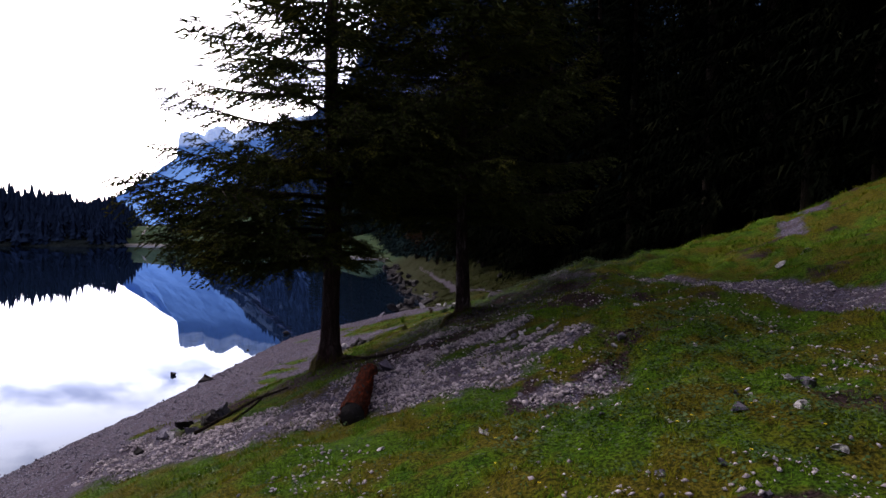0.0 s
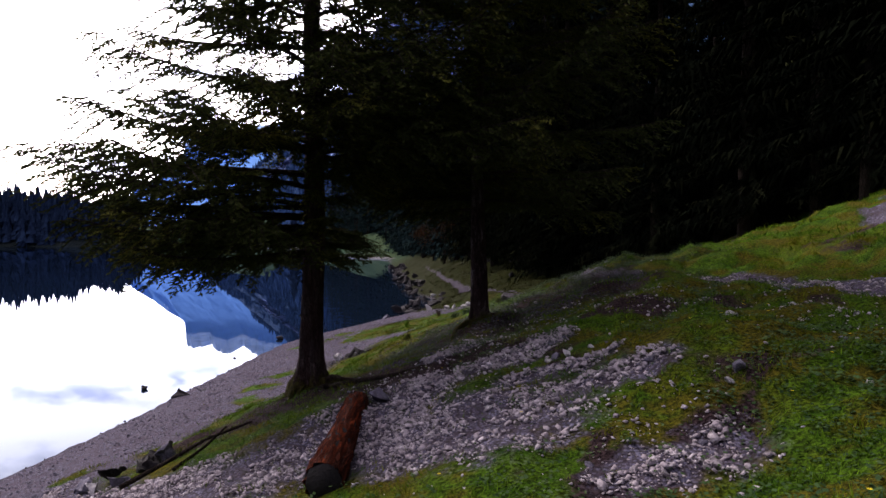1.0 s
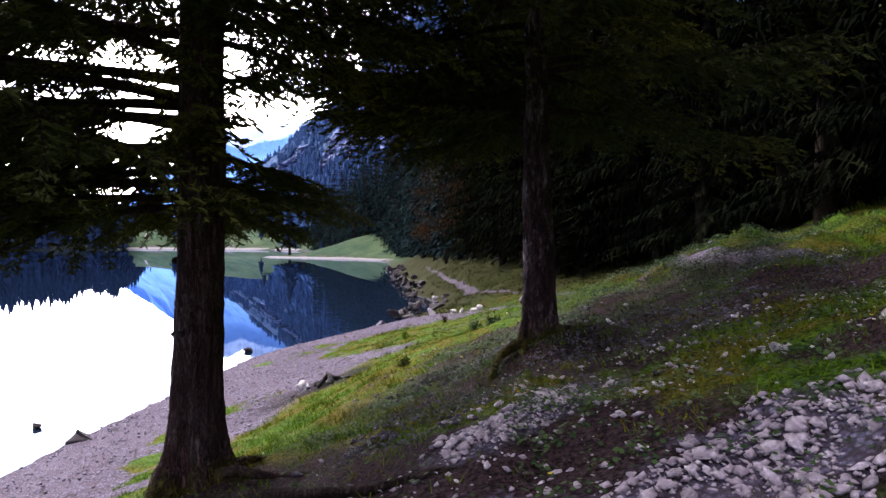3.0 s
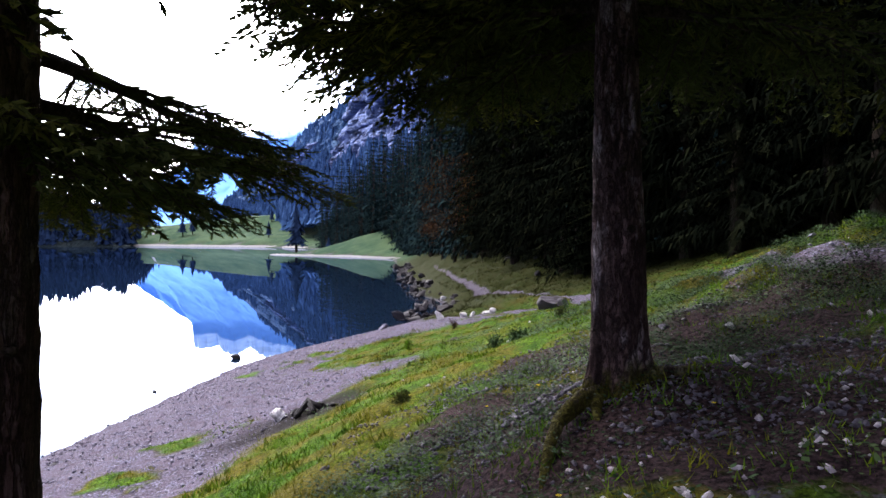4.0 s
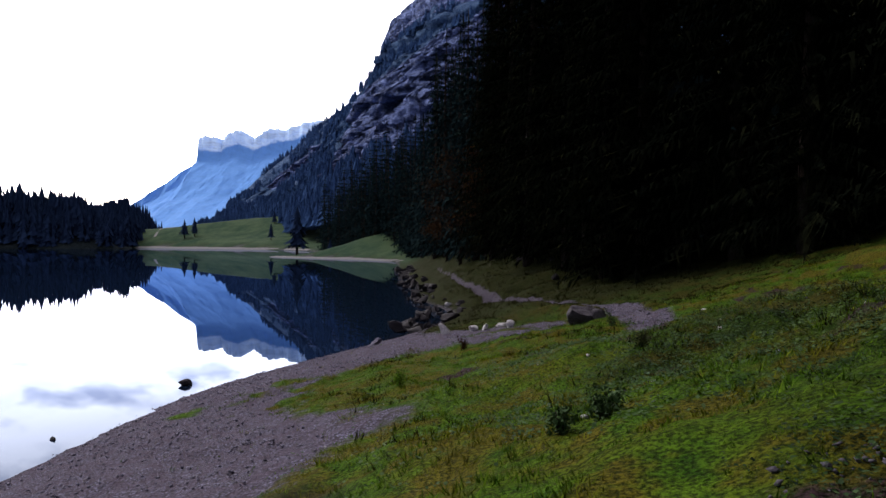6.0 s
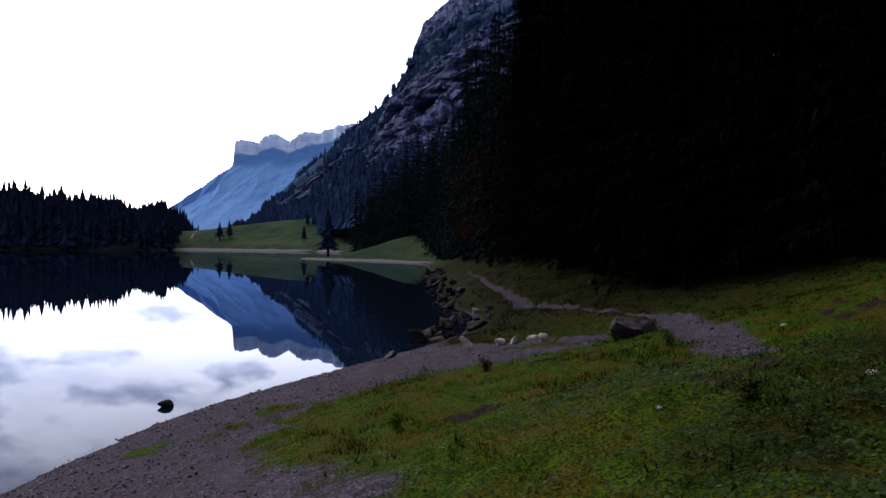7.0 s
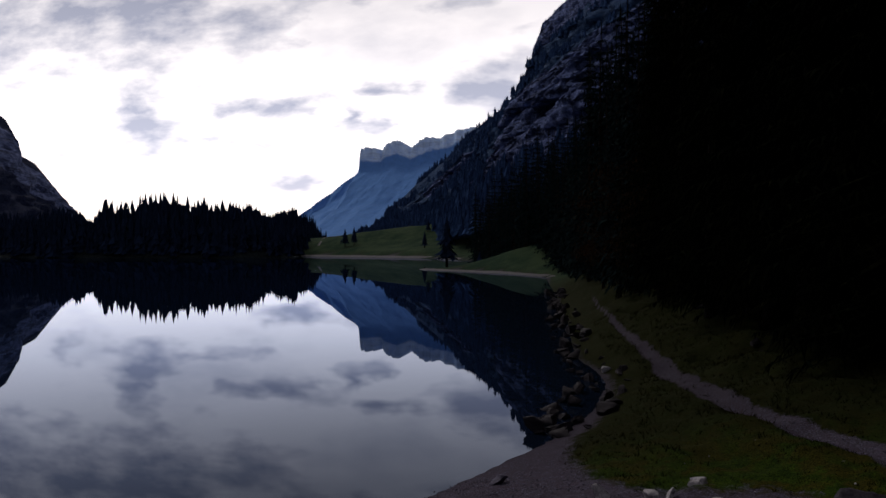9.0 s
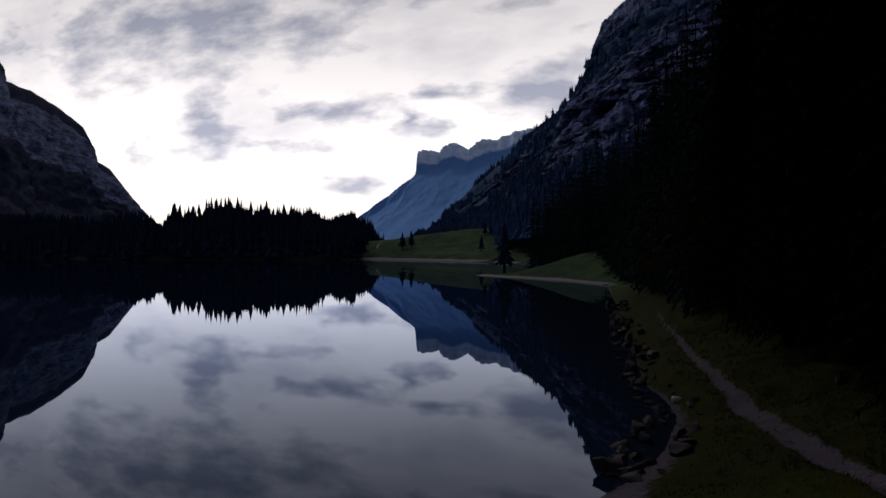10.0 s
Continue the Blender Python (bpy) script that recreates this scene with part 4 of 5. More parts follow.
def shoots(nd, rng, rows=5, nlen=0.030, thick=1.0):
    """Needled shoots as thin triangles standing off a stem; nd rows: place, direction, length."""
    c, d, L_s = nd[:, :3], nd[:, 3:6], nd[:, 6]
    d = d / np.linalg.norm(d, axis=1, keepdims=True)
    side = np.cross(d, np.array([0, 0, 1.0]))
    side /= np.linalg.norm(side, axis=1, keepdims=True) + 1e-9
    nrm = np.cross(side, d)
    out = []
    n = len(nd)
    # the brush of close needles along the stem: two crossed tapering strips
    for e, wd in ((side, 0.0105 * thick), (nrm, 0.0085 * thick)):
        mid, tip = c + d * (0.55 * L_s)[:, None], c + d * (1.08 * L_s)[:, None]
        out.append(np.stack([c, mid + e * wd, tip], 1))
        out.append(np.stack([c, tip, mid - e * wd], 1))
    for k in range(rows):
        f = (k + 0.3) / rows
        for sg in (-1, 1):
            roll = (rng.random(n) - 0.5) * 1.9
            sdv = side * np.cos(roll)[:, None] * sg + nrm * np.sin(roll)[:, None]
            p = c + d * (L_s * f)[:, None]
            tip = p + (d * 0.62 + sdv * 0.78) * (nlen * (1.15 - 0.4 * f) * (0.8 + 0.5 * rng.random(n)))[:, None]
            wv = d * (0.0056 * thick)
            out.append(np.stack([p - wv, p + wv, tip], 1))
    return np.concatenate(out)


def limb_plan(seed, h0, h1, step, reach, profile, clear=False):
    rng = np.random.default_rng(seed)
    rows, h, k = [], h0, 0
    while h < h1:
        az = k * 2.4 + 0.5 * rng.random()
        if clear and h < 3.4 and 0.2 < az % 6.283 < 2.45:
            h, k = h + 0.02, k + 1
            continue
        rows.append((h + 0.1 * rng.random(), az, reach * np.interp(h, *profile) * (0.78 + 0.34 * rng.random()), np.interp(h, [1.5, 3, 9], [0.0, 0.10, 0.30]) + 0.16 * rng.random()))
        h += step * (0.7 + 0.6 * rng.random()) * (1 if h < 8 else 3)
        k += 1
    return rows


def forest_spruce_meshes(seed, height, radius, layers, per_layer, dense, mat=None, fine=1.0):
    """Trunk and crown meshes of a spruce in the wood: whorls of hanging boughs."""
    rng = np.random.default_rng(seed)
    zz = np.linspace(-0.5, height, 8)
    v, t = tube(np.stack([0.1 * np.sin(zz / 4 + seed), 0.1 * np.cos(zz / 5), zz], -1), 0.013 * height * (1 - zz / (height * 1.01)) + 0.02, 8)
    trunk = mesh_shared("trunk", v, t, BARK_DARK, True)
    tris = []
    for k in range(layers):
        f = (k + 0.5 * rng.random()) / layers
        h = height * (0.035 + 0.955 * f)
        reach = radius * (1 - f) ** 0.75 * np.interp(f, [0, 0.12, 1], [0.75, 1, 1])
        for j in range(per_layer):
            if rng.random() < 0.12:
                continue
            a = j * 2 * np.pi / per_layer + rng.random() * 1.4 + k
            ln = reach * (0.62 + 0.6 * rng.random()) + 0.25
            ca, sa = np.cos(a), np.sin(a)
            drop = 0.20 + 0.28 * rng.random()
            n = dense
            q = (np.arange(n) + rng.random(n)) / n
            p = np.stack([ca * ln * q, sa * ln * q, h + ln * (0.18 * q - (drop + 0.3) * q ** 2 + 0.22 * q ** 3)], -1)
            wd = (0.26 * ln * (1 - 0.7 * q) + 0.14) * (0.4 + 0.9 * rng.random(n)) * fine
            for sg in (-1, 1):
                an = a + sg * (0.5 + 0.9 * rng.random(n))
                e = p + np.stack([np.cos(an) * wd, np.sin(an) * wd, -wd * (0.35 + 1.5 * rng.random(n))], -1)
                w = np.stack([ca * np.ones(n), sa * np.ones(n), -0.3 * np.ones(n)], -1) * (0.016 + 0.24 * ln / n)
                tris.append(np.stack([p - w, p + w, e], 1))
            tip = np.array([ca * ln * 1.12, sa * ln * 1.12, h - ln * (drop - 0.05)])
            c0 = np.array([0, 0, h])
            sdv = np.array([-sa, ca, 0]) * (0.05 + 0.04 * ln)
            tris.append(np.array([[c0 - sdv, c0 + sdv, tip]]))
    top = np.array([[[-0.12, 0, height * 0.95], [0.12, 0, height * 0.95], [0, 0, height * 1.03]]])
    tris.append(top)
    return trunk, mesh_tris("crown", np.concatenate(tris), mat or NEEDLE_DARK)


def conifer_tris(rng, x, y, z, h, w, tiers=7, spokes=7):
    """A small far conifer of ragged tiers."""
    out = []
    for k in range(tiers):
        f = k / tiers
        r = w * (1 - f) ** 0.85 * (0.75 + 0.5 * rng.random())
        zb, zt = z + h * (0.05 + 0.93 * f) - 0.03 * h, z + h * min(1.02, f + 2.0 / tiers)
        a = np.arange(spokes) * 2 * np.pi / spokes + rng.random() * 6
        rr = r * (0.55 + 0.75 * rng.random(spokes))
        p = np.stack([x + np.cos(a) * rr, y + np.sin(a) * rr, zb - 0.06 * h * rng.random(spokes)], -1)
        b = a + 2 * np.pi / spokes * 0.95
        q = np.stack([x + np.cos(b) * rr * 0.7, y + np.sin(b) * rr * 0.7, zb + 0.02 * h + 0 * a], -1)
        out.append(np.stack([p, q, np.tile([x, y, zt], (spokes, 1))], 1))
    return np.concatenate(out)


# the two spruces on the shore
T1 = (-2.18, 12.55)
near_spruce("spruce_tree", *T1, level(*T1) - 0.02, 17.0, 0.152, (0.004, 0.0),
    [(1.78, 1.62, 2.4, 0.04), (1.98, 1.40, 2.8, 0.03), (2.05, 1.85, 2.5, 0.03), (1.88, 2.15, 2.6, 0.04), (2.15, 1.50, 2.7, 0.10),
     (3.3, 6.1, 1.9, 0.28), (3.6, 5.7, 2.0, 0.25), (3.1, 0.2, 1.7, 0.30), (3.9, 6.2, 2.2, 0.2), (3.5, 0.5, 1.9, 0.28), (4.3, 5.9, 2.2, 0.2), (4.6, 0.3, 2.2, 0.2),
     (3.15, 0.55, 2.6, 0.08), (3.35, 4.3, 2.2, 0.10), (3.5, 4.8, 2.4, 0.10), (3.3, 3.9, 2.4, 0.10), (3.6, 5.1, 2.2, 0.10), (3.5, 2.4, 2.8, 0.12), (3.8, 4.6, 2.6, 0.12), (3.3, 5.6, 2.0, 0.10),
     (3.2, 5.9, 3.0, 0.18), (3.6, 0.0, 3.0, 0.18), (3.5, 5.4, 3.0, 0.18), (4.2, 0.7, 2.6, 0.2), (2.2, 2.6, 2.6, 0.10), (2.05, 4.6, 2.2, 0.10), (2.3, 5.2, 2.7, 0.14), (2.6, 4.9, 2.9, 0.14), (2.9, 5.5, 2.6, 0.16),
     (3.2, 4.4, 3.1, 0.16), (1.95, 3.25, 2.8, 0.04), (1.85, 5.6, 1.5, 0.05), (1.85, 0.2, 1.3, 0.05), (2.35, 3.4, 2.9, 0.08), (2.05, 2.95, 2.8, 0.02), (2.15, 3.6, 2.9, 0.06), (2.45, 3.1, 3.1, 0.10), (1.85, 3.9, 2.4, 0.02), (2.3, 4.1, 2.7, 0.08),
     (2.6, 3.35, 3.1, 0.14), (1.8, 3.05, 2.4, 0.0), (2.9, 3.2, 3.2, 0.18),
     (4.0, 3.7, 1.1, 0.2), (4.6, 4.2, 1.5, 0.2), (4.9, 2.7, 1.2, 0.2), (5.5, 4.6, 1.6, 0.2), (4.2, 5.0, 1.6, 0.2), (4.7, 5.5, 1.7, 0.2),
     (2.9, 1.05, 1.7, 0.12), (3.05, 0.75, 1.6, 0.12), (3.2, 1.15, 2.0, 0.12), (3.4, 0.95, 1.8, 0.14), (3.6, 0.7, 1.7, 0.14), (3.7, 1.15, 2.0, 0.14), (3.9, 0.9, 1.8, 0.14), (4.1, 1.3, 1.7, 0.16), (4.3, 0.85, 1.8, 0.16), (4.6, 1.1, 1.7, 0.16), (4.9, 0.6, 1.7, 0.16)] +
    limb_plan(5, 2.05, 12.5, 0.145, 3.3, ([1.4, 2.0, 2.4, 3.2, 4.5, 6.6, 9, 13], [0.8, 0.85, 0.95, 1.0, 0.86, 0.60, 0.45, 0.2]), True), 5, BARK, "tall spruce with drooping limbs on the gravel shore", [2.1, 1.75, 1.35, 1.14, 1.0, 0.92, 0.03], [(5.6, 0.7, 0.045), (3.9, 0.45, 0.05)])
T2 = (0.15, 13.7)
near_spruce("spruce_tree", *T2, level(*T2) - 0.02, 15.0, 0.122, (0.006, 0.0),
    [(3.0, 3.1, 2.0, 0.25), (3.2, 2.8, 2.1, 0.25), (3.4, 3.5, 2.2, 0.25), (2.9, 3.4, 1.8, 0.28), (3.6, 3.0, 2.3, 0.2), (4.0, 3.3, 2.2, 0.2), (1.75, 2.3, 1.7, 0.10), (1.95, 1.75, 2.4, 0.10), (1.9, 2.9, 1.5, 0.12), (2.15, 2.5, 2.0, 0.12), (2.05, 1.25, 2.4, 0.08), (2.2, 0.8, 2.6, 0.08), (1.9, 0.3, 2.2, 0.06), (2.2, 5.8, 2.0, 0.10), (2.2, 1.95, 2.6, 0.12), (2.4, 2.3, 2.4, 0.12), (2.3, 1.5, 2.6, 0.1),
     (1.95, 2.45, 2.3, 0.10), (2.1, 2.2, 2.5, 0.10), (2.3, 2.6, 2.3, 0.10), (2.5, 2.05, 2.7, 0.10), (2.05, 1.9, 2.7, 0.08), (2.6, 2.75, 2.2, 0.10)] +
    limb_plan(8, 2.2, 11.5, 0.105, 3.0, ([2.0, 2.8, 4, 7, 12], [0.85, 1.0, 0.95, 0.65, 0.2])), 8, BARK_GREY, "lichen-grey spruce trunk on the grassy bank", [1.9, 1.40, 1.16, 1.06, 0.98, 0.76, 0.03], [(3.75, 0.70, 0.050)])

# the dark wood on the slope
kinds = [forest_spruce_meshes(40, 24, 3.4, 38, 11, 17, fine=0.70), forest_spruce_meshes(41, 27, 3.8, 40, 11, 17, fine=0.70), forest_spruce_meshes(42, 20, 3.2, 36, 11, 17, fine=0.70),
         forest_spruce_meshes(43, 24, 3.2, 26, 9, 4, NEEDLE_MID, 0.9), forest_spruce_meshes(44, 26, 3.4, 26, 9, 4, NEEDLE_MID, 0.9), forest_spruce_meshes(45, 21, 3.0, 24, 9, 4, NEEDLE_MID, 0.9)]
rng = np.random.default_rng(77)


def forest_tree(x, y, kind, size, turn, label="dark spruce in the dense wood"):
    tree = thing("forest_spruce", x, y, level(x, y) - 0.1, label, "tree", "spruces of the wood", turn)
    tree.scale = (size, size, size)
    part("trunk", kinds[kind][0], tree)
    part("crown", kinds[kind][1], tree)
    return tree


# front row along the foot of the slope, then rows behind
EDGE_Y = [-10, 4, 12, 20, 28, 34, 38, 42, 47, 54, 62, 80, 105, 125, 150, 175, 200, 240]
EDGE_X = [13.5, 13.5, 13.5, 12.6, 11.0, 9.0, 6.4, 4.6, 3.2, 2.0, 0.8, -3.2, -7.0, -9.5, -16, -27, -36, -52]
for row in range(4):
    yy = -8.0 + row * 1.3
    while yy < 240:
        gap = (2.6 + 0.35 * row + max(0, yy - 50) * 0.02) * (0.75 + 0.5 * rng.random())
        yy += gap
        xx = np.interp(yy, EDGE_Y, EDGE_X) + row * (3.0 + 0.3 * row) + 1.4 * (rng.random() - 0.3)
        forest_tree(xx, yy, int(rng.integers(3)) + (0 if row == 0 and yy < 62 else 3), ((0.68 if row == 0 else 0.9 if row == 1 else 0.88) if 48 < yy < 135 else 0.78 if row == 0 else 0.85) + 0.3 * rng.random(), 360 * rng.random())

# lone trees on the far meadow
def meadow_tree(x, y, h, w, label):
    r = np.random.default_rng(int(abs(x * 7 + y)))
    z = max(level(x, y), 0.1)
    tree = thing("meadow_spruce", x, y, z - 0.1, label, "tree", "trees of the far meadow")
    v, t = tube([(0, 0, -0.3), (0, 0, h * 0.5), (0, 0, h * 0.97)], [0.03 * h, 0.02 * h, 0.003 * h], 6)
    part("trunk", mesh_shared("trunk", v, t, BARK_DARK), tree)
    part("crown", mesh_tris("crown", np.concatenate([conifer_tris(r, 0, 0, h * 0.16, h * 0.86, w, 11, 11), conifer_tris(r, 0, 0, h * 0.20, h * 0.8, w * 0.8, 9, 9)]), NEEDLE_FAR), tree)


for x, y, h, w in ((-43.9, 176, 12.5, 3.0), (-165, 385, 10.5, 2.8), (-160, 387, 11, 2.8), (-104, 350, 9, 2.2), (-118, 402, 8, 2.0), (-128, 600, 15, 3.5), (-214, 640, 13, 3.2), (-206, 642, 15, 3.4), (-36, 178, 3.6, 1.2), (-245, 640, 9, 2.5)):
    meadow_tree(x, y, h, w, "single spruce on the green lakeside meadow")

# far woods
rng = np.random.default_rng(11)
far = []
ok = np.argwhere((HS > 1.5) & (HS < 60))
# how high the tree tops stand over the lake, by bearing across the water
TOPS = np.array([(0.485, 0.036), (0.525, 0.053), (0.546, 0.058), (0.591, 0.048), (0.632, 0.063), (0.686, 0.069), (0.713, 0.073), (0.732, 0.067), (0.761, 0.070), (0.808, 0.077), (0.85, 0.0735),
                 (0.909, 0.058), (0.926, 0.070), (0.947, 0.050), (0.965, 0.039), (0.982, 0.051), (1.03, 0.053), (1.11, 0.044), (1.25, 0.046), (1.74, 0.041)])
for n, (i, j) in enumerate(ok[rng.integers(0, len(ok), 4300)]):
    x, y = hx[i, j] + 5 * (rng.random() - 0.5), hy[i, j] + 5 * (rng.random() - 0.5)
    top = 5.0 + np.interp(-x / (y - 20), *TOPS.T) * math.hypot(x, y - 20)
    h = float(np.clip((top - HZ[i, j]) * ((0.98 + 0.14 * rng.random()) if n % 7 == 0 else 0.60 + 0.34 * rng.random()), 4, 29)) * (1.0 if HS[i, j] > 12 else 0.75)
    far.append(conifer_tris(rng, x, y, HZ[i, j] - 0.6, h, (0.10 + 0.07 * rng.random()) * h + 0.7, 8, 6))
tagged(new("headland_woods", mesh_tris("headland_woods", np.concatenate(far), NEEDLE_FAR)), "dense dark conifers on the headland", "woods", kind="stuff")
far = []
nu_r, nv_r = RIGHT.shape[:2]
for k in range(13000):
    i, j = int(0.84 * nu_r * rng.random()), int((nv_r - 2) * rng.random() ** (1.5 if k % 2 else 0.9))
    p = RIGHT[i, j] + np.array([5, 5, 0]) * (rng.random(3) - 0.5)
    v = j / nv_r
    if rng.random() < 1.6 * RIGHT_FACES[i, j] or RIGHT_MEADOW[i, j] > 0.5 and rng.random() < 0.93:
        continue
    if v > 0.35 and fbm(np.array([p[0] / 30]), np.array([p[2] / 16]), 3, 50)[0] < 0.46:
        continue
    h = 8 + 8 * rng.random() if v < 0.25 else 5 + 6 * rng.random()
    far.append(conifer_tris(rng, *(p - np.array([0, 0, 1.5])), h, 0.20 * h + 0.7, 5, 6))
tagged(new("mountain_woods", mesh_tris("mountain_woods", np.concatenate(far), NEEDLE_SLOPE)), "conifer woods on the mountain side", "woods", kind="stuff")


def broadleaf(x, y, h, label):
    r = np.random.default_rng(int(100 + y))
    tree = thing("autumn_tree", x, y, level(x, y) - 0.1, label, "tree", "autumn trees")
    lv = []
    v, t = tube([(0, 0, -0.2), (0.1, 0, h * 0.3), (0.2, 0.1, h * 0.6), (0.2, 0.2, h * 0.95)], [0.15, 0.12, 0.07, 0.01], 7)
    part("trunk", mesh_shared("trunk", v, t, BARK_DARK, True), tree)
    for k in range(26):
        a, z0 = r.random() * 6.28, h * (0.2 + 0.7 * r.random())
        ln = h * 0.28 * (0.5 + 0.7 * r.random())
        end = np.array([np.cos(a) * ln, np.sin(a) * ln, z0 + ln * 0.5])
        v, t = tube([(0.15, 0.05, z0), tuple(end * 0.5 + np.array([0, 0, z0 * 0.5])), tuple(end)], [0.05, 0.03, 0.01], 5)
        part("limb", mesh_shared("limb", v, t, BARK_DARK), tree)
        n = 260
        c = end + r.normal(size=(n, 3)) * np.array([0.55, 0.55, 0.45]) * h / 9
        d1, d2 = r.normal(size=(n, 3)) * 0.05, r.normal(size=(n, 3)) * 0.05
        lv.append(np.stack([c, c + d1, c + d2], 1))
    part("crown", mesh_tris("crown", np.concatenate(lv), AUTUMN), tree, "rusty orange autumn leaves")


broadleaf(0.6, 58, 7.5, "rusty autumn tree at the edge of the wood")
broadleaf(-1.6, 66, 9.0, "rusty autumn tree at the edge of the wood")
broadleaf(-3.0, 76, 7.0, "rusty autumn tree at the edge of the wood")


# ---- stones, log and other loose things ----
def stone(name, x, y, size, mat, label, seed, sink=0.3, turn=0.0, group="", detail=2, category="rock", z=None, sharp=0.62):
    r = np.random.default_rng(seed)
    v, t = rock_arrays(r, size, max(detail, 3), sharp)
    ob = new(name, mesh_shared(name, v, t, mat))
    zz = level(x, y) if z is None else z
    ob.matrix_world = pose(x, y, zz + size[2] * (0.5 - sink), 0, 0, turn)
    return tagged(ob, label, category, group)


# pale rocks by the beach
for k, (x, y, sx, sy, sz, tn) in enumerate(((-1.44, 31.4, 0.34, 0.28, 0.38, 20), (-0.66, 31.45, 0.29, 0.25, 0.20, 0), (-0.38, 31.55, 0.34, 0.26, 0.22, 40), (0.10, 32.4, 0.60, 0.42, 0.36, 30), (0.20, 30.9, 0.42, 0.36, 0.34, 70))):
    stone("rock", x, y, (sx, sy, sz), STONE_WHITE, "pale angular limestone rock on gravel", 200 + k, 0.28, tn, "pale rocks by the beach", sharp=0.66)
stone("rock", -3.55, 33.4, (0.50, 0.36, 0.34), STONE_GREY, "grey rock at the water's edge", 210, 0.3, 10)
stone("boulder", 2.1, 30.3, (1.12, 0.74, 0.60), STONE_BLOCK, "large grey lichen-spotted boulder beside the trail", 226, 0.36, 15, detail=4, category="boulder", sharp=0.5)
# stones standing in the lake
stone("rock", -6.85, 19.4, (0.78, 0.42, 0.40), STONE_DARK, "dark rock at the edge of the water", 220, 0.35, 25, z=0.0)
stone("rock", -6.48, 19.6, (0.26, 0.22, 0.22), STONE_DARK, "small dark rock at the edge of the water", 221, 0.3, 0, z=0.02)
stone("rock", -8.3, 20.3, (0.26, 0.20, 0.17), STONE_DARK, "small dark rock standing in the lake", 222, 0.35, 0, z=0.0)
stone("rock", -7.12, 28.9, (0.35, 0.26, 0.21), STONE_DARK, "dark rock standing in the shallow water", 223, 0.38, 15, z=0.0, sharp=0.4)
stone("rock", -7.45, 24.7, (0.14, 0.10, 0.12), STONE_DARK, "small dark rock standing in the lake", 224, 0.35, 0, z=0.0)
r = np.random.default_rng(61)
for k in range(120):
    y = 37.5 + 56 * (k / 120) ** 1.25 + 0.6 * r.random()
    sz = (0.22 + 0.7 * r.random() ** 1.4) * (1 + 0.010 * (y - 38))
    x = float(shore_x(y)) + (r.random() - 0.60) * 1.9
    stone("shore_rock", x, y, (sz, sz * (0.6 + 0.3 * r.random()), sz * (0.5 + 0.3 * r.random())), STONE_DARK, "dark broken rock along the lake edge",
          300 + k, 0.3, 180 * r.random(), "rocks along the lake edge", z=max(0.0, level(x, y)))
for k, (x, y, q) in enumerate(((-3.15, 40.7, 1.0), (-2.5, 39.2, 0.66), (-2.85, 39.9, 0.5))):
    stone("shore_rock", x, y, (q, q * 0.7, q * 0.6), STONE_DARK, "large dark rock along the lake edge", 440 + k, 0.35, 30 * k, "rocks along the lake edge", z=0.0)
stone("shore_rock", -1.95, 46.9, (0.75, 0.6, 0.6), STONE_WHITE, "pale rock at the lake edge", 363, 0.3, 20, "rocks along the lake edge")
for k in range(14):      # rocks on the bank above the trail
    y = 44 + 22 * r.random()
    x = float(np.interp(y, [44, 66], [2.6, 0.2])) + 1.6 * r.random()
    stone("bank_rock", x, y, (0.5, 0.4, 0.35), STONE_DARK, "mossy rock on the bank below the wood", 370 + k, 0.45, 180 * r.random(), "rocks on the bank")
# heap of dark and pale stones with a grey block; charred material used as black
for k, (x, y, a, b, c, m) in enumerate(((-4.35, 10.75, 0.30, 0.26, 0.24, STONE_GREY), (-4.12, 10.85, 0.42, 0.30, 0.26, CHARRED), (-3.95, 10.65, 0.30, 0.24, 0.2, STONE_GREY), (-3.82, 10.95, 0.40, 0.3, 0.26, CHARRED),
                                       (-3.7, 11.0, 0.30, 0.24, 0.22, STONE_DARK), (-4.15, 10.6, 0.22, 0.2, 0.18, STONE_WHITE), (-4.55, 10.4, 0.24, 0.2, 0.16, CHARRED))):
    stone("fire_ring_stone", x, y, (a, b, c), m, "stone of the dark heap on the gravel", 390 + k, 0.2, 40 * k, "stones of the fire ring")
stone("rock", -3.62, 11.15, (0.30, 0.26, 0.42), STONE_GREY, "upright grey stone beside the dark heap", 399, 0.2, 15)
# burnt-out hearth further along
for k, (x, y, s) in enumerate(((-2.72, 18.5, 0.17), (-2.32, 18.5, 0.20), (-2.42, 18.2, 0.13), (-2.62, 18.3, 0.15), (-2.19, 18.3, 0.15))):
    stone("hearth_stone", x, y, (s, s * 0.8, s * 0.7), CHARRED, "soot-black stone of a burnt-out fire", 410 + k, 0.3, 50 * k, "stones of the hearth")
stone("rock", -2.93, 18.6, (0.26, 0.22, 0.30), STONE_WHITE, "pale stone beside burnt wood", 401, 0.2, 15)


def stick(name, pts, r0, mat, label, sides=8, seed=1):
    rr = np.random.default_rng(seed)
    p = np.array([(x, y, level(x, y) + dz) for x, y, dz in pts])
    v, t = tube(p, np.linspace(r0, r0 * 0.45, len(p)), sides, 0.25, rr)
    return tagged(new(name, mesh_shared(name, v, t, mat, True)), label, "branch")


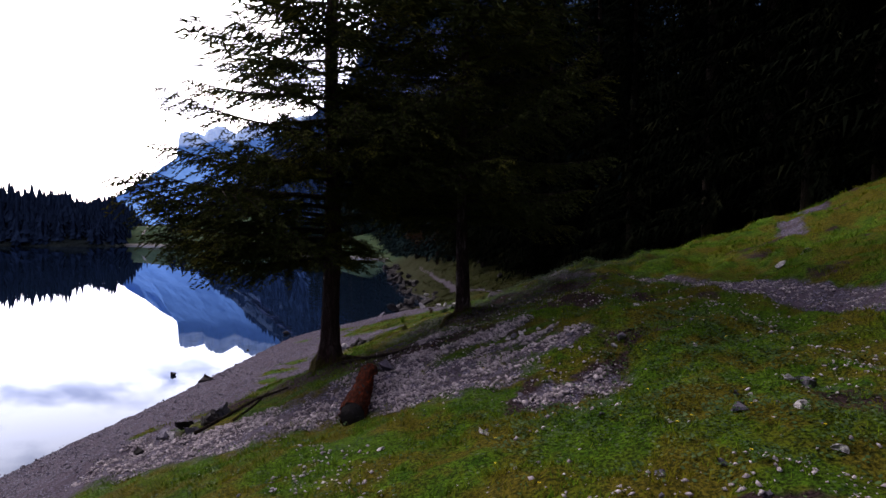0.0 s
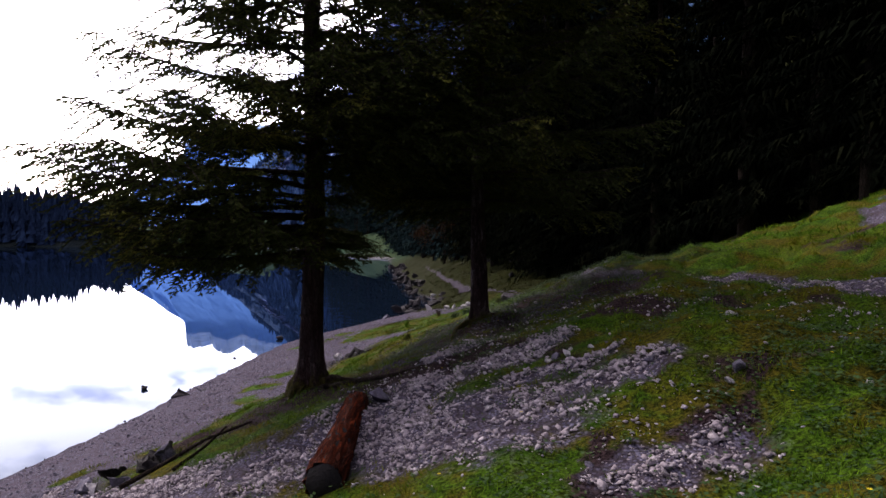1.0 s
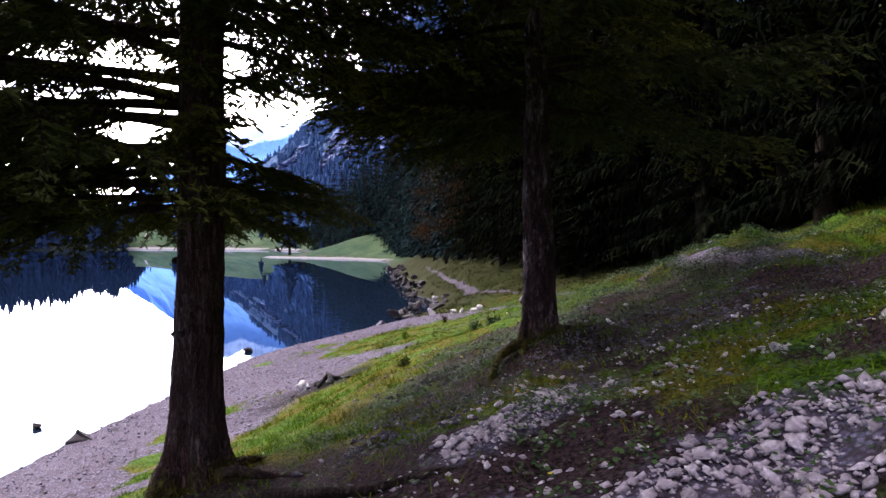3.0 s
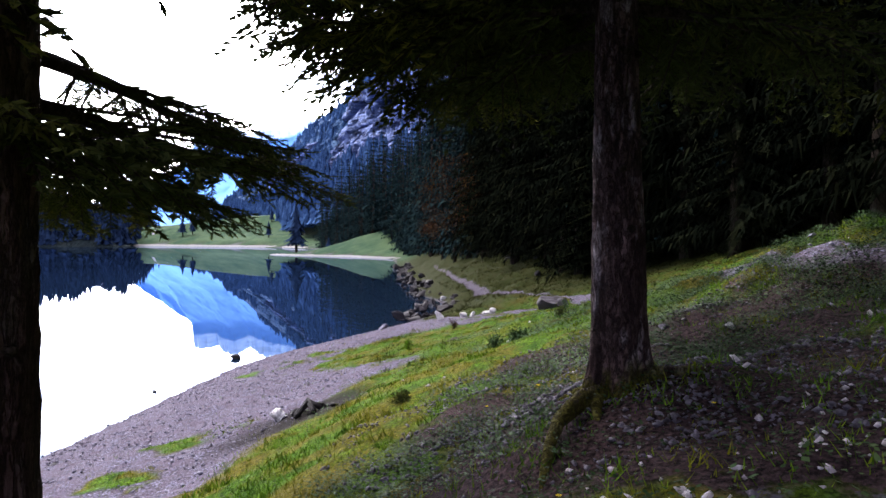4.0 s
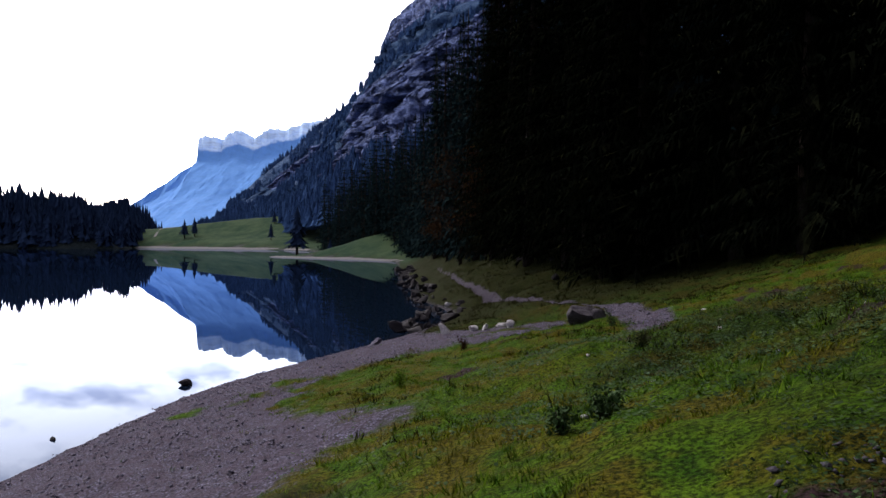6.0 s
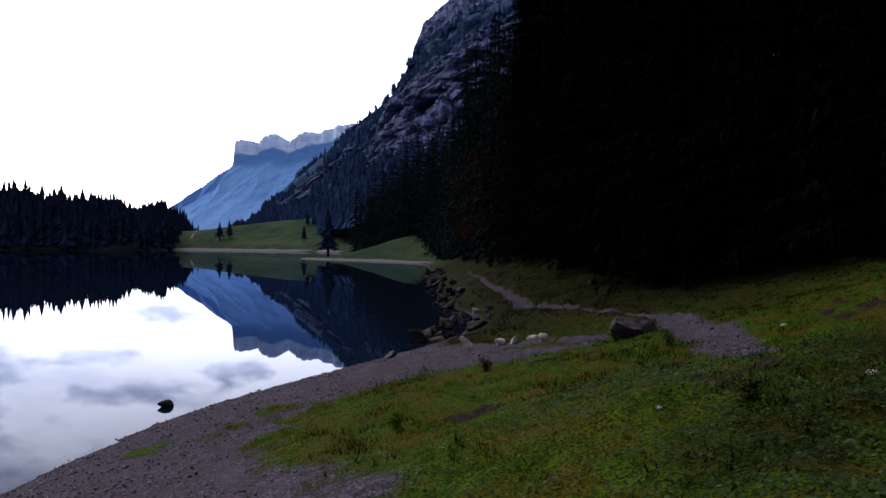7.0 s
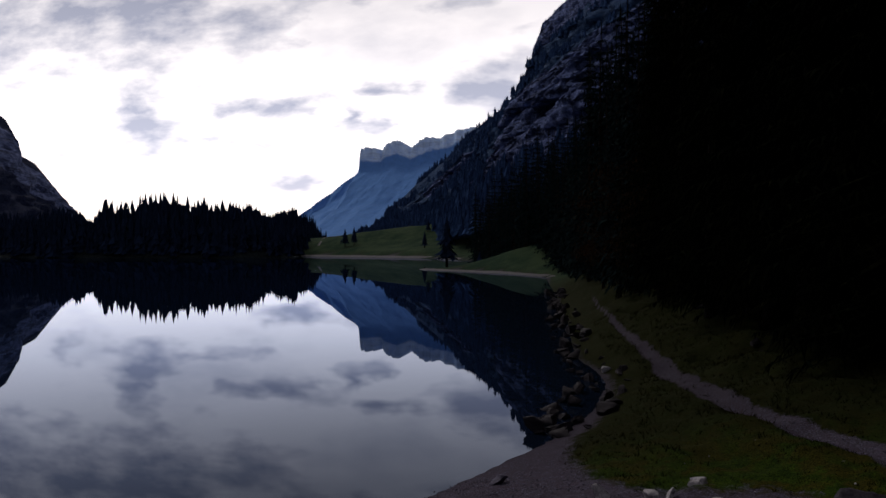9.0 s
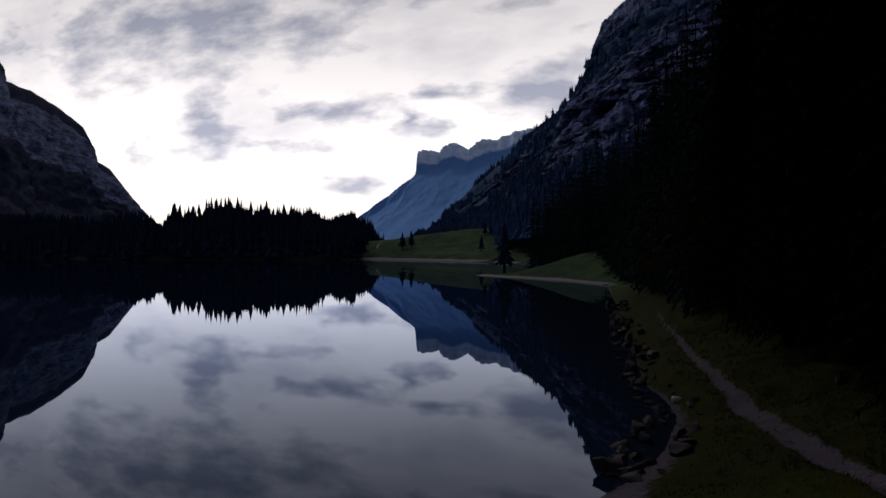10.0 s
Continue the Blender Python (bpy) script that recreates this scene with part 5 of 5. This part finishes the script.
for k in range(6):
    a, q = k * 1.05, 0.16 + 0.05 * (k % 3)
    stick("burnt_stick", [(-2.50 - q * math.cos(a), 18.32 - q * math.sin(a), 0.03), (-2.50, 18.35, 0.10 + 0.015 * k), (-2.50 + q * math.cos(a), 18.36 + q * math.sin(a), 0.05)], 0.030, CHARRED, "charred stick of a burnt-out fire", seed=70 + k)
stick("branch", [(-3.75, 10.35, 0.03), (-3.4, 10.6, 0.10), (-3.0, 10.85, 0.12), (-2.6, 11.2, 0.06)], 0.028, BARK_DARK, "thin reddish fallen branch on the gravel", seed=4)
stick("branch", [(-3.2, 10.4, 0.03), (-3.0, 10.8, 0.05), (-2.9, 11.2, 0.12)], 0.02, BARK_DARK, "thin fallen branch on the gravel", seed=5)
stick("surface_root", [(-1.9, 12.05, 0.02), (-1.4, 11.75, 0.03), (-0.9, 11.4, 0.02), (-0.6, 11.35, 0.0), (-0.2, 11.25, -0.03)], 0.034, BARK_DARK, "brown surface root across the gravel", seed=6)


def rotten_log():
    """A short thick log, upper side rotted red, a black core for its hollow end."""
    r = np.random.default_rng(3)
    a, b = np.array([-1.17, 8.45, 0.0]), np.array([-1.25, 10.65, 0.0])
    a[2], b[2] = level(*a[:2]) + 0.10, level(*b[:2]) + 0.0
    log = thing("rotten_log", *((a + b) / 2), "short red rotten log lying on gravel", "log")
    n, sides = 16, 26
    q = np.linspace(0, 1, n)
    axis = (a + (b - a) * q[:, None]) - (a + b) / 2
    rad = 0.150 + 0.010 * np.sin(q * 9) - 0.035 * q
    def wall(radius, lo, hi, name, mat, label, rough):
        d = (b - a) / np.linalg.norm(b - a)
        sd = np.cross(d, [0, 0, 1.0])
        sd /= np.linalg.norm(sd)
        upv = np.cross(sd, d)
        th = np.linspace(lo, hi, sides)
        rr = (radius[:, None] * (1 + rough * (r.random((n, sides)) - 0.5)))
        o = axis[:, None] + rr[..., None] * (np.cos(th)[None, :, None] * sd + np.sin(th)[None, :, None] * upv)
        i = axis[:, None] + (rr * 0.8)[..., None] * (np.cos(th)[None, :, None] * sd + np.sin(th)[None, :, None] * upv)
        P = np.concatenate([o, i[:, ::-1], o[:, :1]], 1)
        part(name, sheet(name, P[..., 0], P[..., 1], P[..., 2], mat, False), log, label)
    wall(rad, -0.70, np.pi + 0.70 - 2 * np.pi * 0, "rotten_top", ROT, "crumbling rust-red wood", 0.26)
    wall(rad * 1.03, np.pi + 0.65, 2 * np.pi - 0.62, "bark_shell", BARK_GREY, "grey weathered bark", 0.10)
    # solid black core painted for the shade inside the hollow, in the charred material
    v, t = tube(axis * np.array([1, 1.01, 1]), rad * 0.93, 18, 0.10, r)
    part("heartwood", mesh_shared("heartwood", v, t, CHARRED), log, "black core at the hollow end")


rotten_log()
stone("rock", -0.98, 10.45, (0.30, 0.34, 0.26), STONE_GREY, "grey block beside the rotten log", 402, 0.25, 25, sharp=0.66)

# loose stones lying about in the turf
pebbles, scree_stones = [], []
for k in range(7):
    v, t = rock_arrays(np.random.default_rng(500 + k), (1, 0.65 + 0.25 * (k % 3) / 2, 0.5 + 0.12 * (k % 4)), 2, 0.58)
    pebbles.append((mesh_shared("stone", v, t, STONE_WHITE), mesh_shared("stone", v, t, STONE_GREY)))
    v, t = rock_arrays(np.random.default_rng(520 + k), (1, 0.7 + 0.25 * (k % 3) / 2, 0.5 + 0.12 * (k % 4)), 1, 0.55)
    scree_stones.append(mesh_shared("stone", v, t, STONE_SCREE))
r = np.random.default_rng(88)
PLACED = [(1.37, 8.66, 0.15, 1), (1.81, 8.08, 0.15, 1), (1.72, 8.0, 0.11, 0), (2.43, 9.78, 0.16, 0), (0.98, 10.05, 0.13, 0), (0.92, 9.85, 0.13, 0), (1.15, 9.95, 0.12, 0), (0.83, 9.95, 0.15, 1), (0.75, 10.0, 0.12, 0), (-0.15, 10.6, 0.12, 0),
          (1.19, 11.76, 0.12, 0), (1.51, 11.42, 0.13, 0), (0.24, 6.5, 0.16, 0), (1.74, 21.1, 0.18, 0), (3.9, 27.8, 0.2, 0), (2.28, 17.4, 0.15, 1), (2.9, 17.2, 0.16, 1), (3.3, 17.3, 0.12, 0), (6.2, 12.6, 0.3, 0), (5.6, 12.3, 0.22, 0),
          (2.0, 5.6, 0.16, 1), (2.4, 5.5, 0.2, 0), (2.9, 6.4, 0.22, 1), (2.3, 4.9, 0.14, 0), (2.6, 6.1, 0.12, 0), (0.9, 15.4, 0.16, 1), (1.2, 14.9, 0.14, 0), (8.1, 24.5, 0.3, 0), (7.6, 24.0, 0.25, 0)]
spots = list(PLACED)
while len(spots) < 250:
    y = 4.2 + 30 * r.random() ** 1.7
    x = -2.2 + 6.5 * r.random()
    if x - float(shore_x(y)) > 4.2 and not (12.6 < y < 18.5 and r.random() < 0.75):
        spots.append((x, y, 0.03 + 0.065 * r.random() ** 2.5, int(r.random() < 0.6)))
sz_spots = land(np.array([q[0] for q in spots]), np.array([q[1] for q in spots]))
for (x, y, s, m), z in zip(spots, sz_spots):
    ob = new("stone", pebbles[int(r.integers(7))][m])
    s = s if y < 13 else s * 0.6
    ob.matrix_world = pose(x, y, float(z) + s * 0.12, 20 * r.random(), 20 * r.random(), 360 * r.random()) @ Matrix.Diagonal((s, s, s, 1))
    tagged(ob, "grey stone lying in the turf" if m else "pale limestone lying in the turf", "stone", "loose stones in the turf")


def scatter_mesh(name, xs, ys, sizes, mat, seed, sink=0.15, flat=0.6):
    """Many small broken stones in one mesh."""
    rr = np.random.default_rng(seed)
    bv = np.array([[0.5, 0.1, 0], [-0.45, 0.15, 0.05], [0.05, 0.5, 0], [0, -0.5, 0.05], [0.1, 0, 0.5], [0, 0, -0.4], [-0.25, -0.3, 0.36]])
    bt = np.array([[0, 2, 4], [2, 1, 4], [1, 6, 4], [6, 3, 4], [3, 0, 4], [1, 3, 6], [2, 0, 5], [1, 2, 5], [3, 1, 5], [0, 3, 5]])
    n = len(xs)
    zs = land(xs, ys)
    a = rr.random(n) * 6.283
    shape = np.stack([0.8 + 0.5 * rr.random(n), 0.6 + 0.4 * rr.random(n), flat * (0.6 + 0.7 * rr.random(n))], -1) * sizes[:, None]
    v = bv[None] * (0.7 + 0.6 * rr.random((n, len(bv), 1))) * shape[:, None]
    tilt = (rr.random((n, 2)) - 0.5) * 0.9
    v[..., 2] += v[..., 0] * tilt[:, :1] + v[..., 1] * tilt[:, 1:]
    ca, sa = np.cos(a)[:, None], np.sin(a)[:, None]
    w = np.stack([v[..., 0] * ca - v[..., 1] * sa + xs[:, None], v[..., 0] * sa + v[..., 1] * ca + ys[:, None], v[..., 2] + (zs + sizes * sink)[:, None]], -1)
    t = (bt[None] + (np.arange(n) * len(bv))[:, None, None]).reshape(-1, 3)
    return mesh_shared(name, w.reshape(-1, 3), t, mat)


def pick(n, x0, x1, y0, y1, seed, keep):
    rr = np.random.default_rng(seed)
    x, y = x0 + (x1 - x0) * rr.random(n), y0 + (y1 - y0) * rr.random(n)
    k = keep(x, y, rr.random(n))
    return x[k], y[k], rr


def on_gravel(x, y, q):
    return q < np.clip(masks(x, y)["gravel"] * (0.25 + 1.5 * fbm(x * 1.1, y * 1.1, 4, 61)) * 1.8 - 1.05, 0, 1)


def on_scree(x, y, q):
    return q < np.clip(strokes(x, y, SCREE) * (0.1 + 1.7 * fbm(x * 2.3, y * 2.3, 4, 61, 0.65)) * 2.3 - 1.45, 0, 1) * 0.85


x, y, rr = pick(150000, -5.2, 3.0, 6.0, 13.0, 21, on_scree)
tagged(new("scree", scatter_mesh("scree", x, y, 0.009 + 0.024 * rr.random(len(x)) ** 1.5 + 0.065 * rr.random(len(x)) ** 9, STONE_SCREE, 22)), "pale broken limestone scree", "gravel", kind="stuff")
scree = bpy.data.objects["scree"]
x, y, rr = pick(60000, -2.6, 2.6, 6.4, 12.0, 31, on_scree)
for k in range(290):
    q = 0.030 + 0.058 * rr.random() ** 2.2
    ob = new("stone", scree_stones[int(rr.integers(7))])
    ob.matrix_world = pose(x[k], y[k], level(x[k], y[k]) + q * 0.16, 25 * rr.random(), 25 * rr.random(), 360 * rr.random()) @ Matrix.Diagonal((q, q, q, 1))
    ob.parent = scree
x, y, rr = pick(9000, -1.2, 1.5, 12.1, 14.2, 35, lambda x, y, q: q < np.clip(2.6 * fbm(x * 1.2, y * 1.2, 4, 69) - 0.85, 0, 1) * np.clip((x + 2.0) / 0.8, 0, 1))
tagged(new("slope_stones", scatter_mesh("slope_stones", x, y, 0.012 + 0.042 * rr.random(len(x)) ** 2.0, STONE_SLATE, 36)), "lilac-grey stones round the foot of the spruce", "stones", kind="stuff")
x, y, rr = pick(26000, -8.0, 0.8, 10.0, 34.0, 23, on_gravel)
tagged(new("beach_gravel", scatter_mesh("beach_gravel", x, y, 0.018 + 0.045 * rr.random(len(x)) ** 2.5, STONE_GREY, 24)), "grey beach gravel", "gravel", kind="stuff")
x, y, rr = pick(20000, 3.0, 7.5, 5.0, 16.0, 38, lambda x, y, q: q < np.clip(strokes(x, y, TRAIL) * 2 - 1.1, 0, 1))
tagged(new("trail_gravel", scatter_mesh("trail_gravel", x, y, 0.018 + 0.05 * rr.random(len(x)) ** 2.2, STONE_SCREE, 39)), "pale loose stones of the hillside trail", "gravel", kind="stuff")
x, y, rr = pick(14000, 0.5, 7.0, 16.0, 36.0, 25, on_gravel)
tagged(new("trail_gravel", scatter_mesh("trail_gravel", x, y, 0.020 + 0.055 * rr.random(len(x)) ** 2.2, STONE_GREY, 26)), "loose grey stones of the trail", "gravel", kind="stuff")
x, y, rr = pick(27000, -1.6, 4.2, 3.8, 17.5, 27, lambda x, y, q: q < np.clip(2.6 * fbm(x * 0.9, y * 0.9, 3, 66) - 1.2, 0.02, 0.8) * np.clip(1.3 - 0.09 * np.abs(y - 10), 0, 1) * np.clip((14.5 - y) / 2, 0.08, 1))
tagged(new("strewn_stones", scatter_mesh("strewn_stones", x, y, 0.012 + 0.045 * rr.random(len(x)) ** 2.8, STONE_SCREE, 28)), "small pale stones strewn through the turf", "stones", kind="stuff")
x, y, rr = pick(52000, -1.6, 3.4, 12.9, 17.6, 29, lambda x, y, q: q < strokes(x, y, [(-0.5, 14.9, 0.9, 14.2, 0.85), (0.4, 15.9, 1.4, 15.2, 0.7), (0.6, 13.2, 2.4, 13.8, 0.9), (1.4, 14.6, 1.9, 15.4, 0.6)]) * np.clip(3.0 * fbm(x * 1.9, y * 1.9, 4, 68, 0.6) - 1.15, 0.05, 1) * np.where(y > 14.3, 0.7, 1.0))
tagged(new("slope_stones", scatter_mesh("slope_stones", x, y, 0.009 + 0.032 * rr.random(len(x)) ** 2.6, STONE_SLATE, 30, 0.3)), "lilac-grey stones on the bare slope", "stones", kind="stuff")


# ---- turf and herbs ----
def blades(xs, ys, seed, tall, wide, per=5):
    rr = np.random.default_rng(seed)
    n = len(xs) * per
    x, y = np.repeat(xs, per) + (rr.random(n) - 0.5) * 0.07, np.repeat(ys, per) + (rr.random(n) - 0.5) * 0.07
    z = np.repeat(land(xs, ys), per) - 0.012
    a, h = rr.random(n) * 6.283, tall * (0.4 + 0.9 * rr.random(n)) * np.clip(3.2 * fbm(x * 2.6, y * 2.6, 3, 17) - 0.7, 0.25, 2.2)
    ln = h * (0.3 + 0.9 * rr.random(n))
    w = wide * (0.7 + 0.6 * rr.random(n))
    c = np.stack([x, y, z], -1)
    sd = np.stack([-np.sin(a) * w, np.cos(a) * w, 0 * a], -1)
    b = a + (rr.random(n) - 0.5) * 2
    tip = c + np.stack([np.cos(b) * ln, np.sin(b) * ln, h], -1)
    return np.stack([c - sd, c + sd, tip], 1)


def leaves(xs, ys, seed, size, lift, per=5):
    """Small rounded leaves, each of three triangles' fan, held a little above the soil."""
    rr = np.random.default_rng(seed)
    n = len(xs) * per
    x, y = np.repeat(xs, per) + (rr.random(n) - 0.5) * 0.12, np.repeat(ys, per) + (rr.random(n) - 0.5) * 0.12
    z = np.repeat(land(xs, ys), per) + lift * rr.random(n)
    a, s = rr.random(n) * 6.283, size * (0.5 + 0.9 * rr.random(n))
    f = np.stack([np.cos(a), np.sin(a), (rr.random(n) - 0.35) * 0.9], -1) * s[:, None]
    d = np.stack([-np.sin(a), np.cos(a), (rr.random(n) - 0.5) * 0.8], -1) * (s * 0.42)[:, None]
    c = np.stack([x, y, z], -1)
    v = np.stack([c, c + 0.45 * f + d, c + f, c + 0.45 * f - d], 1)
    t = (np.array([[0, 1, 2], [0, 2, 3]])[None] + (np.arange(n) * 4)[:, None, None]).reshape(-1, 3)
    return v.reshape(-1, 3), t


def on_turf(x, y, q):
    m = masks(x, y)
    return (x - shore_x(y) > 1.2) & (q < np.clip(1.25 - 1.3 * m["gravel"] - 0.75 * m["soil"] - m["burnt"], 0.02, 1) * (0.25 + 1.1 * fbm(x * 1.1, y * 1.1, 3, 71)))


x, y, rr = pick(56000, -5.5, 6.5, 3.2, 16.0, 41, on_turf)
near = mesh_tris("turf", blades(x, y, 42, 0.045, 0.004, 4), GRASS)
tagged(new("turf", near), "short alpine turf", "grass", kind="stuff")
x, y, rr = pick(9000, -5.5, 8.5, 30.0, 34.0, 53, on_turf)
tagged(new("turf", mesh_tris("turf", blades(x, y, 54, 0.055, 0.006, 3), GRASS_DIM)), "dull short turf by the trail", "grass", kind="stuff")
x, y, rr = pick(56000, -5.5, 7.5, 16.0, 31.0, 43, on_turf)
tagged(new("turf", mesh_tris("turf", blades(x, y, 44, 0.042, 0.0045, 4), GRASS)), "short alpine turf", "grass", kind="stuff")
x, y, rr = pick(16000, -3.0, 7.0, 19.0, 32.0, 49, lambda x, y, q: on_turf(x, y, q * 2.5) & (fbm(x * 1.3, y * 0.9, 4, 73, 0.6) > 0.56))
tagged(new("turf_tufts", mesh_tris("turf_tufts", blades(x, y, 50, 0.085, 0.006, 5), GRASS_DIM)), "brownish tufts of uncut grass", "grass", kind="stuff")
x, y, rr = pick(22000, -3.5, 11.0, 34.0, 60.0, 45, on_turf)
tagged(new("turf", mesh_tris("turf", blades(x, y, 46, 0.09, 0.010, 3), GRASS_DIM)), "short alpine turf", "grass", kind="stuff")
x, y, rr = pick(16000, 5.0, 13.0, 5.0, 26.0, 47, on_turf)
tagged(new("turf", mesh_tris("turf", blades(x, y, 48, 0.07, 0.007, 4), GRASS)), "short alpine turf", "grass", kind="stuff")


def herby(x, y, q):
    m = masks(x, y)
    patch = strokes(x, y, [(-0.6, 15.2, 1.6, 14.4, 1.1), (0.4, 16.6, 2.0, 17.4, 1.0), (1.0, 12.4, 2.6, 12.6, 0.8), (0.6, 19.5, 2.0, 20.5, 1.2), (1.4, 6.2, 2.6, 8.2, 0.8), (0.2, 22.5, 1.6, 23.5, 0.9)])
    return (x - shore_x(y) > 4.4) & ~((y > 12.6) & (y < 17.8)) & (q < (0.10 + 0.75 * patch) * np.clip(1.2 - 1.2 * m["gravel"], 0, 1) * (0.3 + 1.2 * fbm(x * 1.7, y * 1.7, 3, 91)))


x, y, rr = pick(52000, -3.0, 5.5, 4.0, 30.0, 51, herby)
x2, y2, _ = pick(34000, -1.6, 5.0, 12.4, 18.0, 57, lambda x, y, q: (x + 3.0 * (fbm(x * 0.8, y * 0.8, 3, 97) - 0.5) + 0.8 * q > -1.1 + 0.25 * (y - 13)) & (q < np.clip(3.0 * fbm(x * 1.9, y * 1.9, 4, 93, 0.6) - 1.0, 0, 1) * strokes(x, y, [(0.2, 13.8, 2.6, 15.4, 1.9)]) * np.where((y < 14.3) & (x > -0.1), 0.22, 0.95)))
xd, yd, _ = pick(26000, 0.0, 5.0, 13.0, 23.5, 64, lambda x, y, q: q < np.clip(3.0 * fbm(x * 1.9, y * 1.9, 4, 93, 0.6) - 1.0, 0, 1) * strokes(x, y, HERB_BANK) * (1 - strokes(x, y, TRAIL)))
x2, y2 = np.concatenate([x2, xd]), np.concatenate([y2, yd])
x3, y3, _ = pick(11000, -0.2, 4.2, 4.6, 12.6, 59, lambda x, y, q: q < np.clip(2.4 * fbm(x * 1.1, y * 1.1, 3, 95) - 1.0, 0, 1))
v, t = leaves(x2, y2, 62, 0.017, 0.065, 9)
tagged(new("herbs", mesh_shared("herbs", v, t, HERB_DARK)), "dark broad-leaved herbs on bare soil", "herbs", kind="stuff")
x, y = np.concatenate([x, x3]), np.concatenate([y, y3])
v, t = leaves(x, y, 52, 0.027, 0.05, 5)
tagged(new("herbs", mesh_shared("herbs", v, t, HERB)), "low broad-leaved herbs on the bank", "herbs", kind="stuff")

# small shrubs
def shrub(x, y, h, seed, label, leaf):
    rr = np.random.default_rng(seed)
    bush = thing("shrub", x, y, level(x, y) - 0.02, label, "shrub", "small shrubs on the bank")
    lv = []
    for k in range(9):
        a, ln = rr.random() * 6.28, h * (0.6 + 0.6 * rr.random())
        sp = 0.35 * ln
        p = np.array([[0, 0, 0], [np.cos(a) * sp * 0.4, np.sin(a) * sp * 0.4, ln * 0.55], [np.cos(a) * sp, np.sin(a) * sp, ln]])
        v, t = tube(p, [0.006, 0.005, 0.002], 4)
        part("stem", mesh_shared("stem", v, t, BARK_DARK), bush)
        n = 60
        q = 0.25 + 0.75 * rr.random(n)
        c = np.stack([np.interp(q, [0, 0.55, 1], p[:, i]) for i in range(3)], -1) + rr.normal(size=(n, 3)) * 0.03
        d1, d2 = rr.normal(size=(n, 3)) * 0.013, rr.normal(size=(n, 3)) * 0.013
        lv.append(np.stack([c, c + d1, c + d2], 1))
    part("foliage", mesh_tris("foliage", np.concatenate(lv), leaf), bush)


shrub(0.0, 18.3, 0.13, 1, "small brownish shrub on the grassy bank", HERB)
shrub(0.12, 18.5, 0.14, 2, "small dark shrub on the grassy bank", HERB)
shrub(-0.25, 18.2, 0.2, 3, "small brownish shrub on the grassy bank", HERB)
shrub(-1.14, 16.1, 0.10, 4, "tiny dark shrub in the turf", NEEDLE)
shrub(-1.75, 23.6, 0.18, 5, "small yellowish shrub by the beach", GRASS)
shrub(0.9, 20.9, 0.16, 6, "small dark shrub on the bank", NEEDLE)
shrub(1.9, 26.9, 0.25, 7, "low green plant beside the trail", HERB)
shrub(-0.9, 27.6, 0.26, 8, "thin dry stalks in the turf", AUTUMN)

# yellow flowers
r = np.random.default_rng(19)
fl = []
for k in range(46):
    x, y = -0.5 + 4 * r.random(), 4.5 + 10 * r.random()
    z = level(x, y) + 0.05 + 0.05 * r.random()
    for j in range(5):
        a = j * 1.257
        fl.append([[x, y, z], [x + 0.012 * math.cos(a), y + 0.012 * math.sin(a), z + 0.004], [x + 0.012 * math.cos(a + 0.9), y + 0.012 * math.sin(a + 0.9), z + 0.004]])
tagged(new("flowers", mesh_tris("flowers", np.array(fl), PETAL)), "scattered small yellow flowers", "flowers", kind="stuff")
